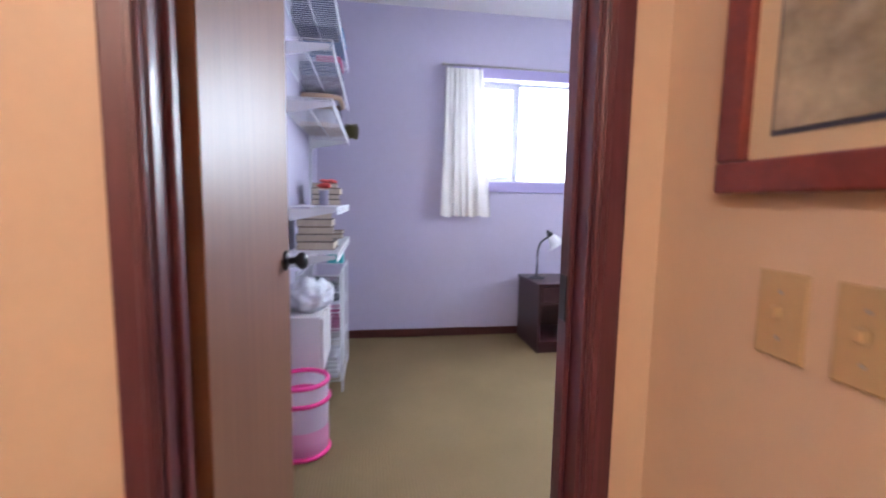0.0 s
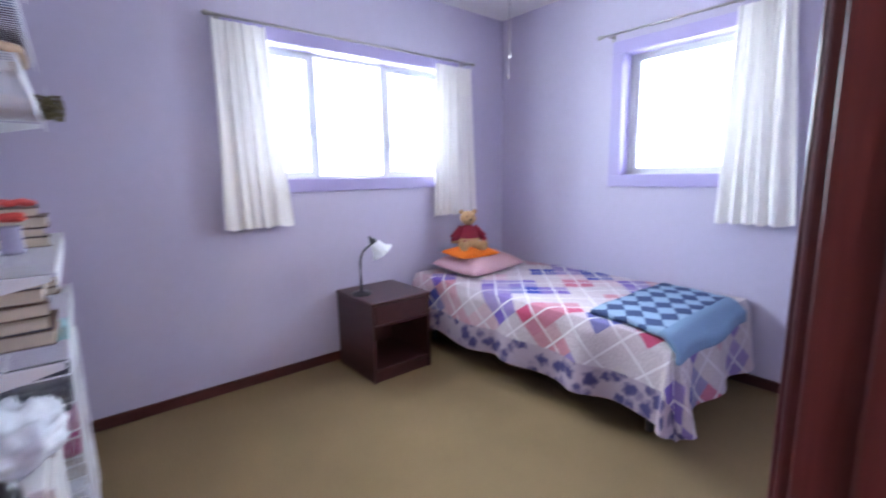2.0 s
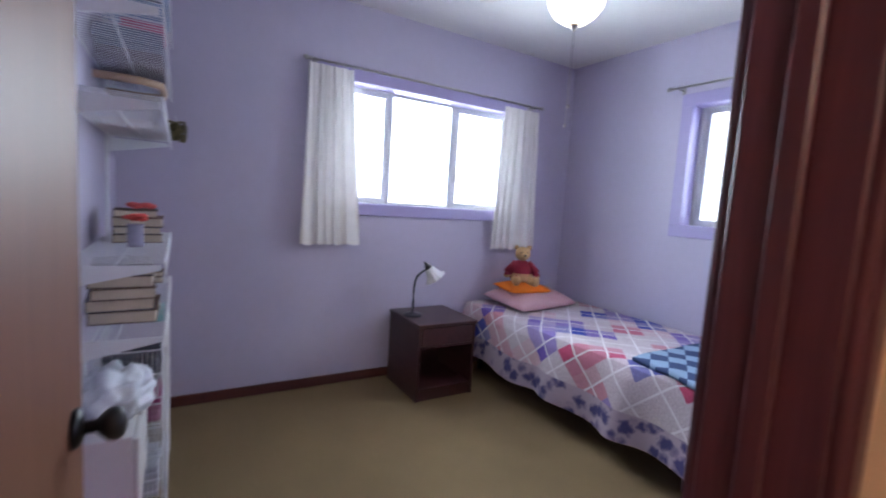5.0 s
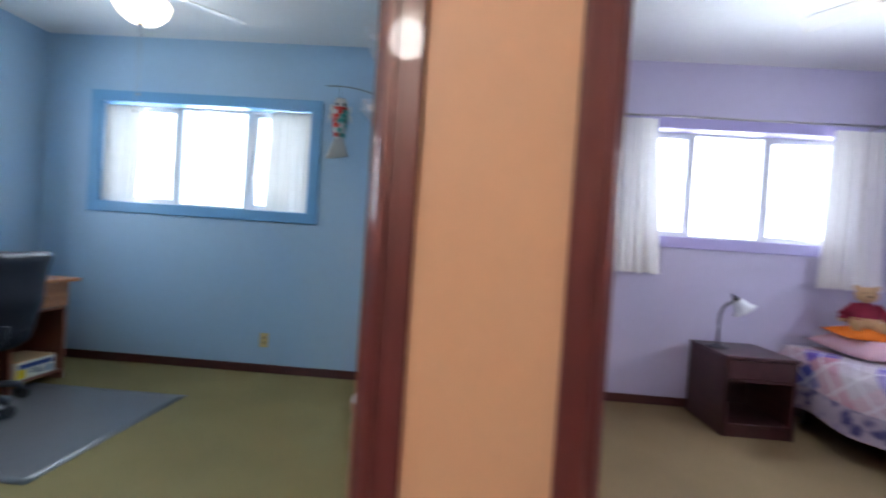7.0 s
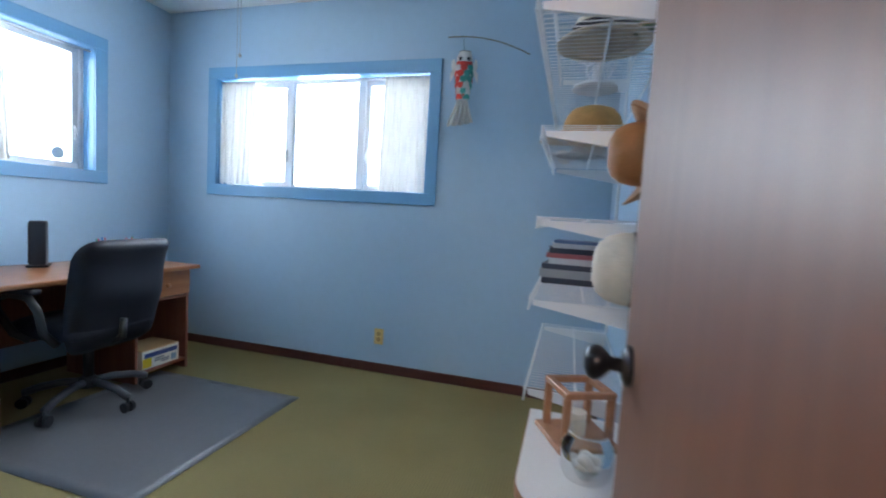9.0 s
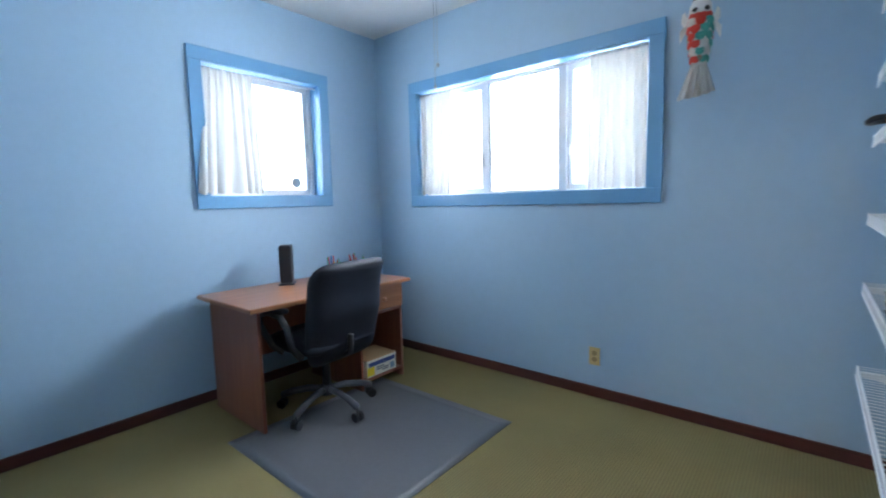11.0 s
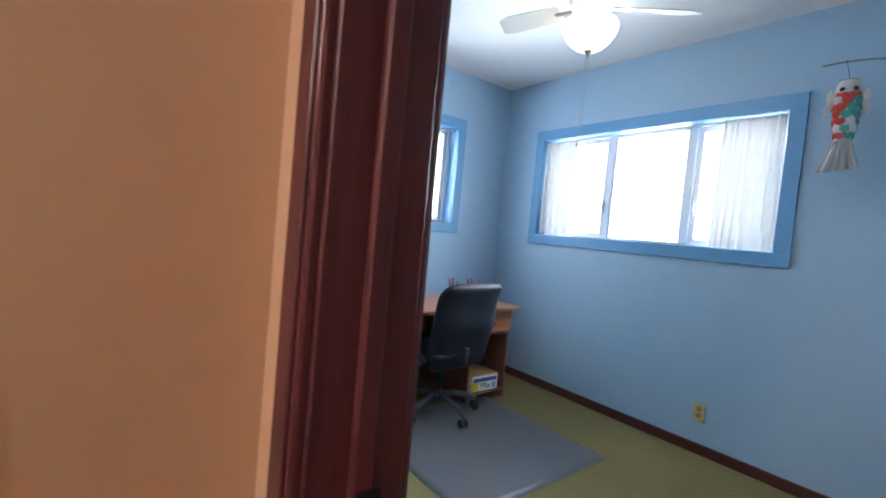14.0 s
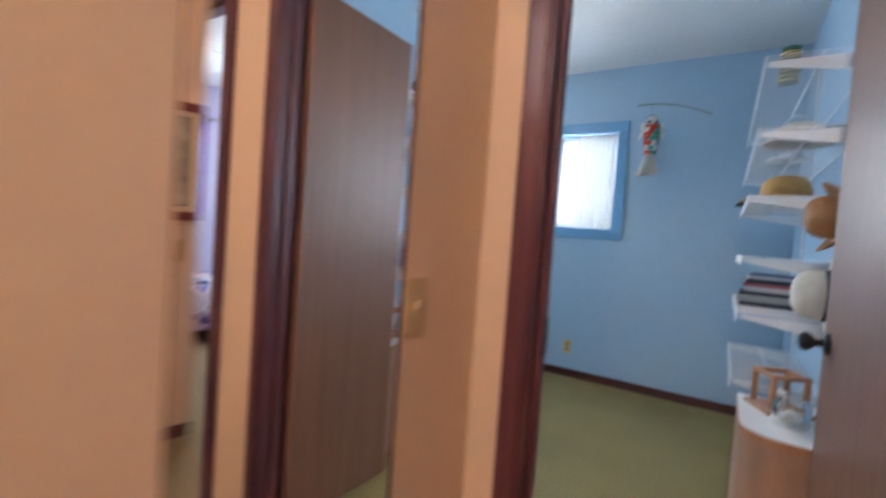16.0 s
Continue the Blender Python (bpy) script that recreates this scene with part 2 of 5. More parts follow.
def sheet(fn, nu, nv, thick=0.0):
    """A grid of quads from fn(u, v) -> place, u and v in 0..1, with its own uv."""
    bm = bmesh.new()
    uv = bm.loops.layers.uv.new("UVMap")
    vs = [[bm.verts.new(fn(i / nu, j / nv)) for j in range(nv + 1)] for i in range(nu + 1)]
    for i in range(nu):
        for j in range(nv):
            f = bm.faces.new((vs[i][j], vs[i + 1][j], vs[i + 1][j + 1], vs[i][j + 1]))
            for lp, (a, b) in zip(f.loops, ((i, j), (i + 1, j), (i + 1, j + 1), (i, j + 1))):
                lp[uv].uv = (a / nu, b / nv)
    if thick:
        bmesh.ops.recalc_face_normals(bm, faces=bm.faces)
        bmesh.ops.solidify(bm, geom=list(bm.faces), thickness=thick)
    return bm


def wall(name, axis, a0, a1, u0, u1, z0, z1, material, holes=()):
    """A wall between a0 and a1 along axis, from u0 to u1 along the other, with openings cut through."""
    bm = bmesh.new()
    us = sorted({u0, u1, *[h[0] for h in holes], *[h[1] for h in holes]})
    zs = sorted({z0, z1, *[h[2] for h in holes], *[h[3] for h in holes]})
    for p, q in zip(us, us[1:]):
        for r, s in zip(zs, zs[1:]):
            if any(h[0] <= (p + q) / 2 <= h[1] and h[2] <= (r + s) / 2 <= h[3] for h in holes):
                continue
            if axis == "y":
                add_box(bm, p, q, a0, a1, r, s)
            else:
                add_box(bm, a0, a1, p, q, r, s)
    bmesh.ops.remove_doubles(bm, verts=bm.verts, dist=1e-5)
    seen = {}
    for f in list(bm.faces):
        seen.setdefault(frozenset(v.index for v in f.verts), []).append(f)
    bm.verts.index_update()
    seen = {}
    for f in bm.faces:
        seen.setdefault(frozenset(v.index for v in f.verts), []).append(f)
    bmesh.ops.delete(bm, geom=[f for fs in seen.values() if len(fs) > 1 for f in fs], context="FACES")
    return tagged(mesh_ob(name, bm, material), kind="structure")


# ---- structure ----
def setting(name, bm, material, label=""):
    return tagged(mesh_ob(name, bm, material), label, kind="structure")


setting("ground", box(-400, 400, -400, 400, -0.5, -0.4), mat("lawn", (0.06, 0.09, 0.03), 0.9, var=0.3, scale=0.3))
SKYWHITE = glow("overcast_sky", (0.93, 0.97, 1.0), 2.6)
setting("backdrop_far", box(-9, 8, YO + 2.5, YO + 2.52, -0.4, 6), SKYWHITE, "bright white overcast sky")
setting("backdrop_side", box(XPO + 2.5, XPO + 2.52, -3, YO + 2.49, -0.4, 6), SKYWHITE, "bright white overcast sky")
setting("backdrop_side", box(XBO - 2.52, XBO - 2.5, -3, YO + 2.49, -0.4, 6), SKYWHITE, "bright white overcast sky")
setting("floor_purple_room", box(XC, XPO, YM, YO, -0.12, 0.0), TANC, "tan ribbed short-pile carpet")
setting("floor_blue_room", box(XBO, XC - 0.001, YM, YO, -0.12, 0.0), GREENC, "olive green short-pile carpet")
setting("floor_hall", box(HX0 - 0.12, HX1 + 0.12, HY0 - 0.12, YM - 0.001, -0.12, 0.0), TANC, "tan ribbed short-pile carpet")
setting("ceiling_purple_room", box(XC + 0.001, XPO, YM, YO, CEIL, CEIL + 0.12), WHITE)
setting("ceiling_blue_room", box(XBO, XC - 0.001, YM, YO, CEIL, CEIL + 0.12), WHITE)
setting("ceiling_hall", box(HX0 - 0.12, HX1 + 0.12, HY0 - 0.12, YM - 0.001, CEIL, CEIL + 0.12), WHITE)
wall("wall_far_purple", "y", YF, YO, XC + 0.001, XPO, 0, CEIL, PURPLE, [PW])
wall("wall_far_blue", "y", YF, YO, XBO, XC - 0.001, 0, CEIL, BLUE, [BW])
wall("wall_side_purple", "x", XP1, XPO, YR, YF, 0, CEIL, PURPLE, [PS])
wall("wall_side_blue", "x", XBO, XB0, YR, YF, 0, CEIL, BLUE, [BS])
wall("wall_partition_purple", "x", XC + 0.001, XP0, YR, YF, 0, CEIL, PURPLE)
wall("wall_partition_blue", "x", XB1, XC - 0.001, YR, YF, 0, CEIL, BLUE)
PDO, BDO = (PD[0] - 0.02, PD[1] + 0.02, 0, DH + 0.02), (BD[0] - 0.02, BD[1] + 0.02, 0, DH + 0.02)
wall("wall_doors_hall", "y", YH, YM - 0.001, HX0 - 0.12, HX1 + 0.12, 0, CEIL, PEACH, [PDO, BDO])
wall("wall_door_purple", "y", YM, YR, XC + 0.001, XPO, 0, CEIL, PURPLE, [PDO])
wall("wall_door_blue", "y", YM, YR, XBO, XC - 0.001, 0, CEIL, BLUE, [BDO])
wall("wall_hall_mirror_side", "x", HX0 - 0.12, HX0, HY0, YH, 0, CEIL, PEACH)
wall("wall_hall_picture_side", "x", HX1, HX1 + 0.12, HY0, YH, 0, CEIL, PEACH)
wall("wall_hall_end", "y", HY0 - 0.12, HY0, HX0 - 0.12, HX1 + 0.12, 0, CEIL, PEACH)


def baseboard(x0, x1, y0, y1):
    bm = box(x0, x1, y0, y1, 0.0, 0.068, 0.004)
    tagged(mesh_ob("baseboard", bm, BASEW), "dark brown stained wooden baseboard", kind="structure")


baseboard(XP0, XP1, YF - 0.014, YF)
baseboard(XP1 - 0.014, XP1, YR, YF - 0.014)
baseboard(XP0, XP0 + 0.014, YR + 0.07, YF - 0.014)
baseboard(XB0, XB1, YF - 0.014, YF)
baseboard(XB0, XB0 + 0.014, YR, YF - 0.014)
baseboard(XB1 - 0.014, XB1, YR + 0.07, YF - 0.014)
baseboard(BD[1] + 0.07, PD[0] - 0.07, YH - 0.014, YH)
baseboard(HX0, HX0 + 0.014, HY0, YH - 0.014)
baseboard(HX1 - 0.014, HX1, HY0, YH - 0.014)


def door_frame(name, x0, x1, room):
    """Jambs, stops and casings on both faces of the door wall."""
    e = thing(name, (x0, YH, 0), "reddish mahogany-stained wooden door frame", "door frame", kind="structure")
    inv = lambda bm: (bmesh.ops.translate(bm, vec=(-x0, -YH, 0), verts=bm.verts), bm)[1]
    part("jamb", inv(box(x0 - 0.019, x0, YH - 0.004, YR + 0.004, 0, DH, 0.002)), MAHOG, e)
    part("jamb", inv(box(x1, x1 + 0.019, YH - 0.004, YR + 0.004, 0, DH, 0.002)), MAHOG, e)
    part("head_jamb", inv(box(x0 - 0.019, x1 + 0.019, YH - 0.004, YR + 0.004, DH, DH + 0.019, 0.002)), MAHOG, e)
    for a in (x0 + 0.0005, x1 - 0.0125):
        part("stop", inv(box(a, a + 0.012, YH + 0.04, YR - 0.04, 0, DH - 0.012, 0.003)), MAHOG, e)
    part("stop", inv(box(x0 + 0.013, x1 - 0.013, YH + 0.04, YR - 0.04, DH - 0.0125, DH - 0.0005, 0.003)), MAHOG, e)
    for ya, yb, out in ((YH - 0.017, YH, -1), (YR, YR + 0.017, 1)):
        for a, b, inner in ((x0 - 0.064, x0 - 0.006, 1), (x1 + 0.006, x1 + 0.064, -1)):
            bm = box(a, b, ya, yb, 0, DH + 0.064, 0.005, 2)
            w = (b - 0.02, b - 0.006) if inner > 0 else (a + 0.006, a + 0.02)
            add_box(bm, w[0], w[1], ya - 0.005 if out < 0 else yb - 0.002, ya + 0.002 if out < 0 else yb + 0.005, 0.0, DH + 0.02, 0.002)
            part("casing", inv(bm), MAHOG, e)
        part("head_casing", inv(box(x0 - 0.006, x1 + 0.006, ya, yb, DH + 0.006, DH + 0.064, 0.005, 2)), MAHOG, e)
    return e


frame_p = door_frame("door_1_frame", PD[0], PD[1], 1)
frame_b = door_frame("door_2_frame", BD[0], BD[1], 1)
part("strike_plate", (lambda bm: (bmesh.ops.translate(bm, vec=(-PD[0], -YH, 0), verts=bm.verts), bm)[1])(box(PD[1] - 0.0145, PD[1] - 0.011, YH + 0.045, YH + 0.075, 0.90, 0.99, 0.001)), IRON, frame_p, "dark metal strike plate")
part("strike_plate", (lambda bm: (bmesh.ops.translate(bm, vec=(-BD[0], -YH, 0), verts=bm.verts), bm)[1])(box(BD[0] + 0.011, BD[0] + 0.0145, YH + 0.045, YH + 0.075, 0.90, 0.99, 0.001)), IRON, frame_b, "dark metal strike plate")


def door_leaf(name, hinge, angle, side, label):
    """A flush slab of 0.69 m that swings into the room. side: +1 when the leaf runs to +x from its hinge when shut."""
    e = thing(name, (*hinge, 0.012), label, "door", kind="", rz=angle)
    part("slab", box(0.004, 0.690, -0.0175, 0.0175, 0.0, 2.03, 0.002), LEAFW, e)
    for s in (-1, 1):
        b = part("rosette", lathe([(0, 0), (0.033, 0), (0.033, 0.006), (0.022, 0.012), (0.012, 0.014)], 20,
                 pose(0.63, s * 0.0175, 0.92, -90 * s)), IRON, e, "dark bronze rosette", True)
        part("knob", lathe([(0.011, 0.008), (0.011, 0.03), (0.018, 0.036), (0.027, 0.046), (0.029, 0.056), (0.024, 0.066), (0.012, 0.071), (0, 0.072)], 20,
             pose(0.63, s * 0.0175, 0.92, -90 * s)), IRON, e, "dark bronze round knob", True)
    for z in (0.2, 1.0, 1.8):
        bm = rod((0.0, side * 0.019, z - 0.045), (0.0, side * 0.019, z + 0.045), 0.006, 10)
        add_box(bm, 0.002, 0.03, side * 0.0165 - 0.002, side * 0.0165 + 0.002, z - 0.044, z + 0.044)
        part("hinge", bm, BRASS, e, "brass butt hinge")
    part("latch", box(0.6895, 0.6925, -0.011, 0.011, 0.91, 0.97, 0.001), BRASS, e, "brass latch plate")
    return e


leaf_p = door_leaf("bedroom_door", (PD[0] + 0.012, YR - 0.005), 88.0, 1, "brown wood-veneer flush door, open into the lavender bedroom")
leaf_b = door_leaf("study_door", (BD[1] - 0.012, YR - 0.005), 91.4, -1, "brown wood-veneer flush door, open into the blue room")


# ---- windows ----
def add_to(bm, m):
    bmesh.ops.transform(bm, matrix=m, verts=bm.verts)
    return bm


def window(name, m, w, h, trim, cuts, label):
    """A recessed white window with a painted wooden trim. In its own frame: x along the wall, y outwards, origin at the opening's lower left, room face at y 0.
    cuts: (x0, x1, opens) of the sashes."""
    e = new(name)
    e.matrix_world = m
    tagged(e, label, "window", kind="structure")
    tw = 0.08
    P = lambda n, bm, mt, lab="": part(n, bm, mt, e, lab)
    P("trim", box(-tw, w + tw, -0.018, 0.0, -tw, 0.004, 0.003), trim)
    P("trim", box(-tw, w + tw, -0.018, 0.0, h - 0.004, h + tw, 0.003), trim)
    P("trim", box(-tw, 0.004, -0.0175, 0.0, 0.004, h - 0.004, 0.003), trim)
    P("trim", box(w - 0.004, w + tw, -0.0175, 0.0, 0.004, h - 0.004, 0.003), trim)
    for a in ((0.0, w, 0.0005, 0.098, 0.0, 0.006), (0.0, w, 0.0005, 0.098, h - 0.006, h), (0.0, 0.006, 0.0005, 0.098, 0.006, h - 0.006), (w - 0.006, w, 0.0005, 0.098, 0.006, h - 0.006)):
        P("reveal", box(*a), trim)
    fr = bmesh.new()
    for a in ((0, w, 0.098, 0.165, 0, 0.014), (0, w, 0.098, 0.165, h - 0.014, h), (0, 0.03, 0.098, 0.165, 0.014, h - 0.014), (w - 0.03, w, 0.098, 0.165, 0.014, h - 0.014)):
        add_box(fr, *a, 0.004)
    for (p, q, o), (p2, q2, o2) in zip(cuts, cuts[1:]):
        add_box(fr, q, p2, 0.100, 0.160, 0.014, h - 0.014, 0.004)
    P("window_frame", fr, VINYL)
    for p, q, o in cuts:
        z0, z1 = 0.014, h - 0.014
        k = 0.038 if o else 0.011
        s = bmesh.new()
        for a in ((p, q, z0, z0 + k), (p, q, z1 - k, z1), (p, p + k, z0 + k, z1 - k), (q - k, q, z0 + k, z1 - k)):
            add_box(s, a[0], a[1], 0.112, 0.150, a[2], a[3], 0.003)
        sash = P("sash", s, VINYL)
        g = part("pane", box(p + k - 0.004, q - k + 0.004, 0.132, 0.136, z0 + k - 0.004, z1 - k + 0.004), GLASS, sash)
        g.visible_shadow = False
        if o:
            x = q - 0.019 if o > 0 else p + 0.019
            lt = box(x - 0.009, x + 0.009, 0.098, 0.112, z0 + 0.19, z0 + 0.29, 0.004)
            add_rod(lt, (x, 0.098, z0 + 0.27), (x, 0.082, z0 + 0.22), 0.006, 8)
            part("latch", lt, VINYL, sash, "white lever latch")
    return e


WCUT = ((0.03, 0.487, 1), (0.506, 1.043, 0), (1.070, 1.58, -1))
window("window_1", pose(PW[0], YF, PW[2]), PW[1] - PW[0], PW[3] - PW[2], PTRIM, WCUT, "white three-part window in a violet painted wooden trim")
window("window_2", pose(BW[0], YF, BW[2]), BW[1] - BW[0], BW[3] - BW[2], BTRIM, ((0.03, 0.578, 1), (0.615, 1.163, 0), (1.219, 1.715, -1)), "white three-part window in a bright blue painted wooden trim")
window("window_3", pose(XP1, PS[1], PS[2], 0, 0, -90), PS[1] - PS[0], PS[3] - PS[2], PTRIM, ((0.03, 0.815, -1),), "white casement window in a violet painted wooden trim")
window("window_4", pose(XB0, BS[0], BS[2], 0, 0, 90), BS[1] - BS[0], BS[3] - BS[2], BTRIM, ((0.03, 0.823, 1),), "white casement window in a bright blue painted wooden trim")


def curtain(name, m, top, bottom, z0, z1, folds, depth, label, group, seed=1, lean=0.0):
    """A gathered cotton panel. In its own frame: x along the wall, y into the room (negative), z up."""
    rnd = random.Random(seed)
    ph = [rnd.uniform(0, 6) for _ in range(6)]
    amp = [rnd.uniform(0.25, 1.0) for _ in range(folds + 3)]

    def fn(u, v):
        a = top[0] + (top[1] - top[0]) * u
        b = bottom[0] + (bottom[1] - bottom[0]) * u
        x = a + (b - a) * (1 - v) ** 1.2
        w = u + 0.055 * math.sin(u * 7 + ph[4]) + 0.025 * math.sin(v * 2.6 + u * 9 + ph[5]) * (1 - v)
        s = max(0.0, w * folds + 0.5)
        k, q = int(s) % len(amp), s - int(s)
        q = q * q * (3 - 2 * q)
        wide = amp[k] * (1 - q) + amp[(k + 1) % len(amp)] * q
        f = wide * math.sin(w * folds * 2 * math.pi + ph[0]) * (0.45 + 0.55 * (1 - v) ** 0.7)
        g = 0.35 * math.sin(w * folds * 5.3 * math.pi + ph[2]) * v ** 2 + 0.22 * math.sin(u * folds * 15 + ph[1]) * max(0, v - 0.86) * 6
        h = 0.07 * math.sin(u * 31 + v * 5 + ph[3]) * math.sin(v * 8 + ph[2])
        hem = 0.010 * math.sin(w * folds * 2 * math.pi + ph[3]) * wide * (1 - v) ** 2
        return (x + 0.2 * depth * wide * math.cos(w * folds * 2 * math.pi + ph[3]), -depth * (f + g + h) * 0.5 - lean * (1 - v), z0 + (z1 - z0) * v + hem)

    bm = sheet(fn, 120, 30)
    e = mesh_ob(name, bm, CURTAIN, True)
    e.matrix_world = m
    return tagged(e, label, "curtain", group)


curtain("curtain", pose(0, YF - 0.075, 0), (0.645, 0.937), (0.618, 1.031), 1.015, 2.182, 5, 0.05, "white cotton curtain panel drawn open on a rod", "bedroom curtains", 1)
curtain("curtain", pose(0, YF - 0.075, 0), (2.222, 2.600), (2.176, 2.650), 0.99, 2.165, 5, 0.045, "white cotton curtain panel drawn open on a rod", "bedroom curtains", 2)
curtain("curtain", pose(XP1 - 0.075, 0, 0, 0, 0, -90), (-2.108, -1.836), (-2.138, -1.745), 1.0, 2.225, 5, 0.05, "white cotton curtain panel drawn open on a rod", "bedroom curtains", 3)
curtain("cafe_curtain", pose(BW[0], YF + 0.03, 0), (0.012, 0.33), (0.012, 0.30), 1.31, 2.09, 6, 0.035, "short white cotton curtain inside the window recess", "study curtains", 4)
curtain("cafe_curtain", pose(BW[0], YF + 0.03, 0), (1.396, 1.73), (1.385, 1.735), 1.31, 2.105, 7, 0.04, "short white cotton curtain inside the window recess", "study curtains", 5)
curtain("cafe_curtain", pose(XB0 - 0.03, BS[0], 0, 0, 0, 90), (0.010, 0.35), (-0.083, 0.344), 1.336, 2.135, 6, 0.04, "short white cotton curtain hanging out of the window recess", "study curtains", 6, lean=0.078)


def curtain_rod(m, x0, x1, z, rings, label):
    e = new("curtain_rod")
    e.matrix_world = m
    tagged(e, label, "curtain rod", "bedroom curtain rods")
    part("rod", rod((x0 + 0.03, 0, z), (x1 - 0.03, 0, z), 0.0075, 12), NICKEL, e, smooth=True)
    for x, s in ((x0, 1), (x1, -1)):
        f = ball((x, 0, z), 0.015, 1.2, 1, 1, 12, 8)
        add_rod(f, (x + s * 0.012, 0, z), (x + s * 0.035, 0, z), 0.011, 10)
        part("finial", f, NICKEL, e, smooth=True)
        b = rod((x + s * 0.07, 0.0, z - 0.006), (x + s * 0.07, 0.07, z - 0.006), 0.005, 8)
        add_box(b, x + s * 0.07 - 0.012, x + s * 0.07 + 0.012, 0.066, 0.075, z - 0.03, z + 0.02, 0.003)
        part("bracket", b, NICKEL, e)
    for x in rings:
        pts = [(x, 0.012 * math.cos(a), z - 0.003 + 0.012 * math.sin(a)) for a in [k * math.pi / 5 for k in range(11)]]
        part("ring", tube(pts, 0.0022, 6), NICKEL, e)
    return e


curtain_rod(pose(0, YF - 0.075, 0), 0.625, 2.615, 2.203, [0.66 + 0.055 * i for i in range(6)] + [2.25 + 0.058 * i for i in range(6)], "nickel curtain rod with ball finials above the wide window")
curtain_rod(pose(XP1 - 0.075, 0, 0, 0, 0, -90), -2.977, -1.777, 2.255, [-2.10 + 0.05 * i for i in range(6)], "nickel curtain rod with ball finials above the side window")
for m_, w_ in ((pose(BW[0], YF + 0.03, 2.092), 1.745), (pose(XB0 - 0.03, BS[0], 2.128, 0, 0, 90), 0.853)):
    tr_ = mesh_ob("tension_rod", rod((0.007, 0, 0), (w_ - 0.007, 0, 0), 0.006, 10), VINYL, True)
    tr_.matrix_world = m_
    tagged(tr_, "thin white tension rod across the window recess", "curtain rod", "tension rods")
th = thing("window_thermometer", (XB0 - 0.128, 3.235, 1.425), "small round clear thermometer stuck on the window pane", "thermometer", rz=90)
part("dial", lathe([(0, 0), (0.036, 0), (0.038, 0.005), (0.034, 0.012), (0, 0.013)], 24, pose(0, 0, 0, 90)), mat("grey_dial", (0.45, 0.5, 0.55), 0.3), th)
part("rim", lathe([(0.034, 0.012), (0.040, 0.013), (0.040, 0.0), (0.037, 0.0)], 24, pose(0, 0, 0, 90)), VINYL, th)


# ---- ceiling fans ----
def fan(at, turn, label):
    x, y = at
    e = thing("ceiling_fan", (x, y, CEIL), label, "ceiling fan", "ceiling fans", rz=turn)
    FANW = bpy.data.materials.get("fan_white") or mat("fan_white", (0.78, 0.76, 0.70), 0.35, var=0.03)
    part("canopy", lathe([(0.0, 0), (0.07, 0), (0.068, -0.02), (0.03, -0.055), (0.014, -0.06)], 28), FANW, e, smooth=True)
    part("downrod", rod((0, 0, -0.05), (0, 0, -0.12), 0.012, 12), FANW, e, smooth=True)
    part("motor", lathe([(0.013, -0.10), (0.06, -0.105), (0.105, -0.125), (0.115, -0.16), (0.10, -0.20), (0.06, -0.215), (0.06, -0.245), (0, -0.245)], 32), FANW, e, smooth=True)
    for k in range(5):
        a = math.radians(72 * k)
        bl = sheet(lambda u, v: (0.17 + 0.36 * u, (0.045 + 0.022 * u - (0.03 * max(0, u - 0.85) / 0.15)) * (2 * v - 1), -0.185 + 0.018 * (2 * v - 1)), 10, 6, 0.006)
        ob = part("blade", add_to(bl, Matrix.Rotation(a, 4, "Z")), FANW, e)
        arm = box(0.085, 0.20, -0.014, 0.014, -0.192, -0.184, 0.003)
        part("blade_arm", add_to(arm, Matrix.Rotation(a, 4, "Z")), NICKEL, ob)
    part("fitter", lathe([(0.055, -0.24), (0.075, -0.25), (0.078, -0.27), (0.0, -0.27)], 28), NICKEL, e, smooth=True)
    bowl = part("bowl", lathe([(0.085, -0.268), (0.130, -0.272), (0.137, -0.286), (0.128, -0.325), (0.100, -0.366), (0.060, -0.396), (0.018, -0.408), (0, -0.408)], 36), FROST, e, "lit opal glass bowl", True)
    part("finial", lathe([(0.0, -0.402), (0.024, -0.405), (0.018, -0.418), (0.008, -0.425), (0.008, -0.436), (0, -0.438)], 16), NICKEL, e, smooth=True)
    for dx, dy, ln in ((0.006, -0.004, 0.36), (-0.006, 0.004, 0.455)):
        c = rod((dx, dy, -0.43), (dx, dy, -0.43 - ln), 0.0013, 6)
        ch = part("pull_chain", c, NICKEL, e)
        part("pull_knob", lathe([(0, 0.012), (0.005, 0.008), (0.007, 0.0), (0.004, -0.008), (0, -0.01)], 12, Matrix.Translation((dx, dy, -0.43 - ln))), NICKEL, ch, smooth=True)
    return e


fan((1.575, 2.575), 48, "white ceiling fan with a lit opal bowl and pull chains")
fan((-2.31, 2.86), 50, "white ceiling fan with a lit opal bowl and pull chains")


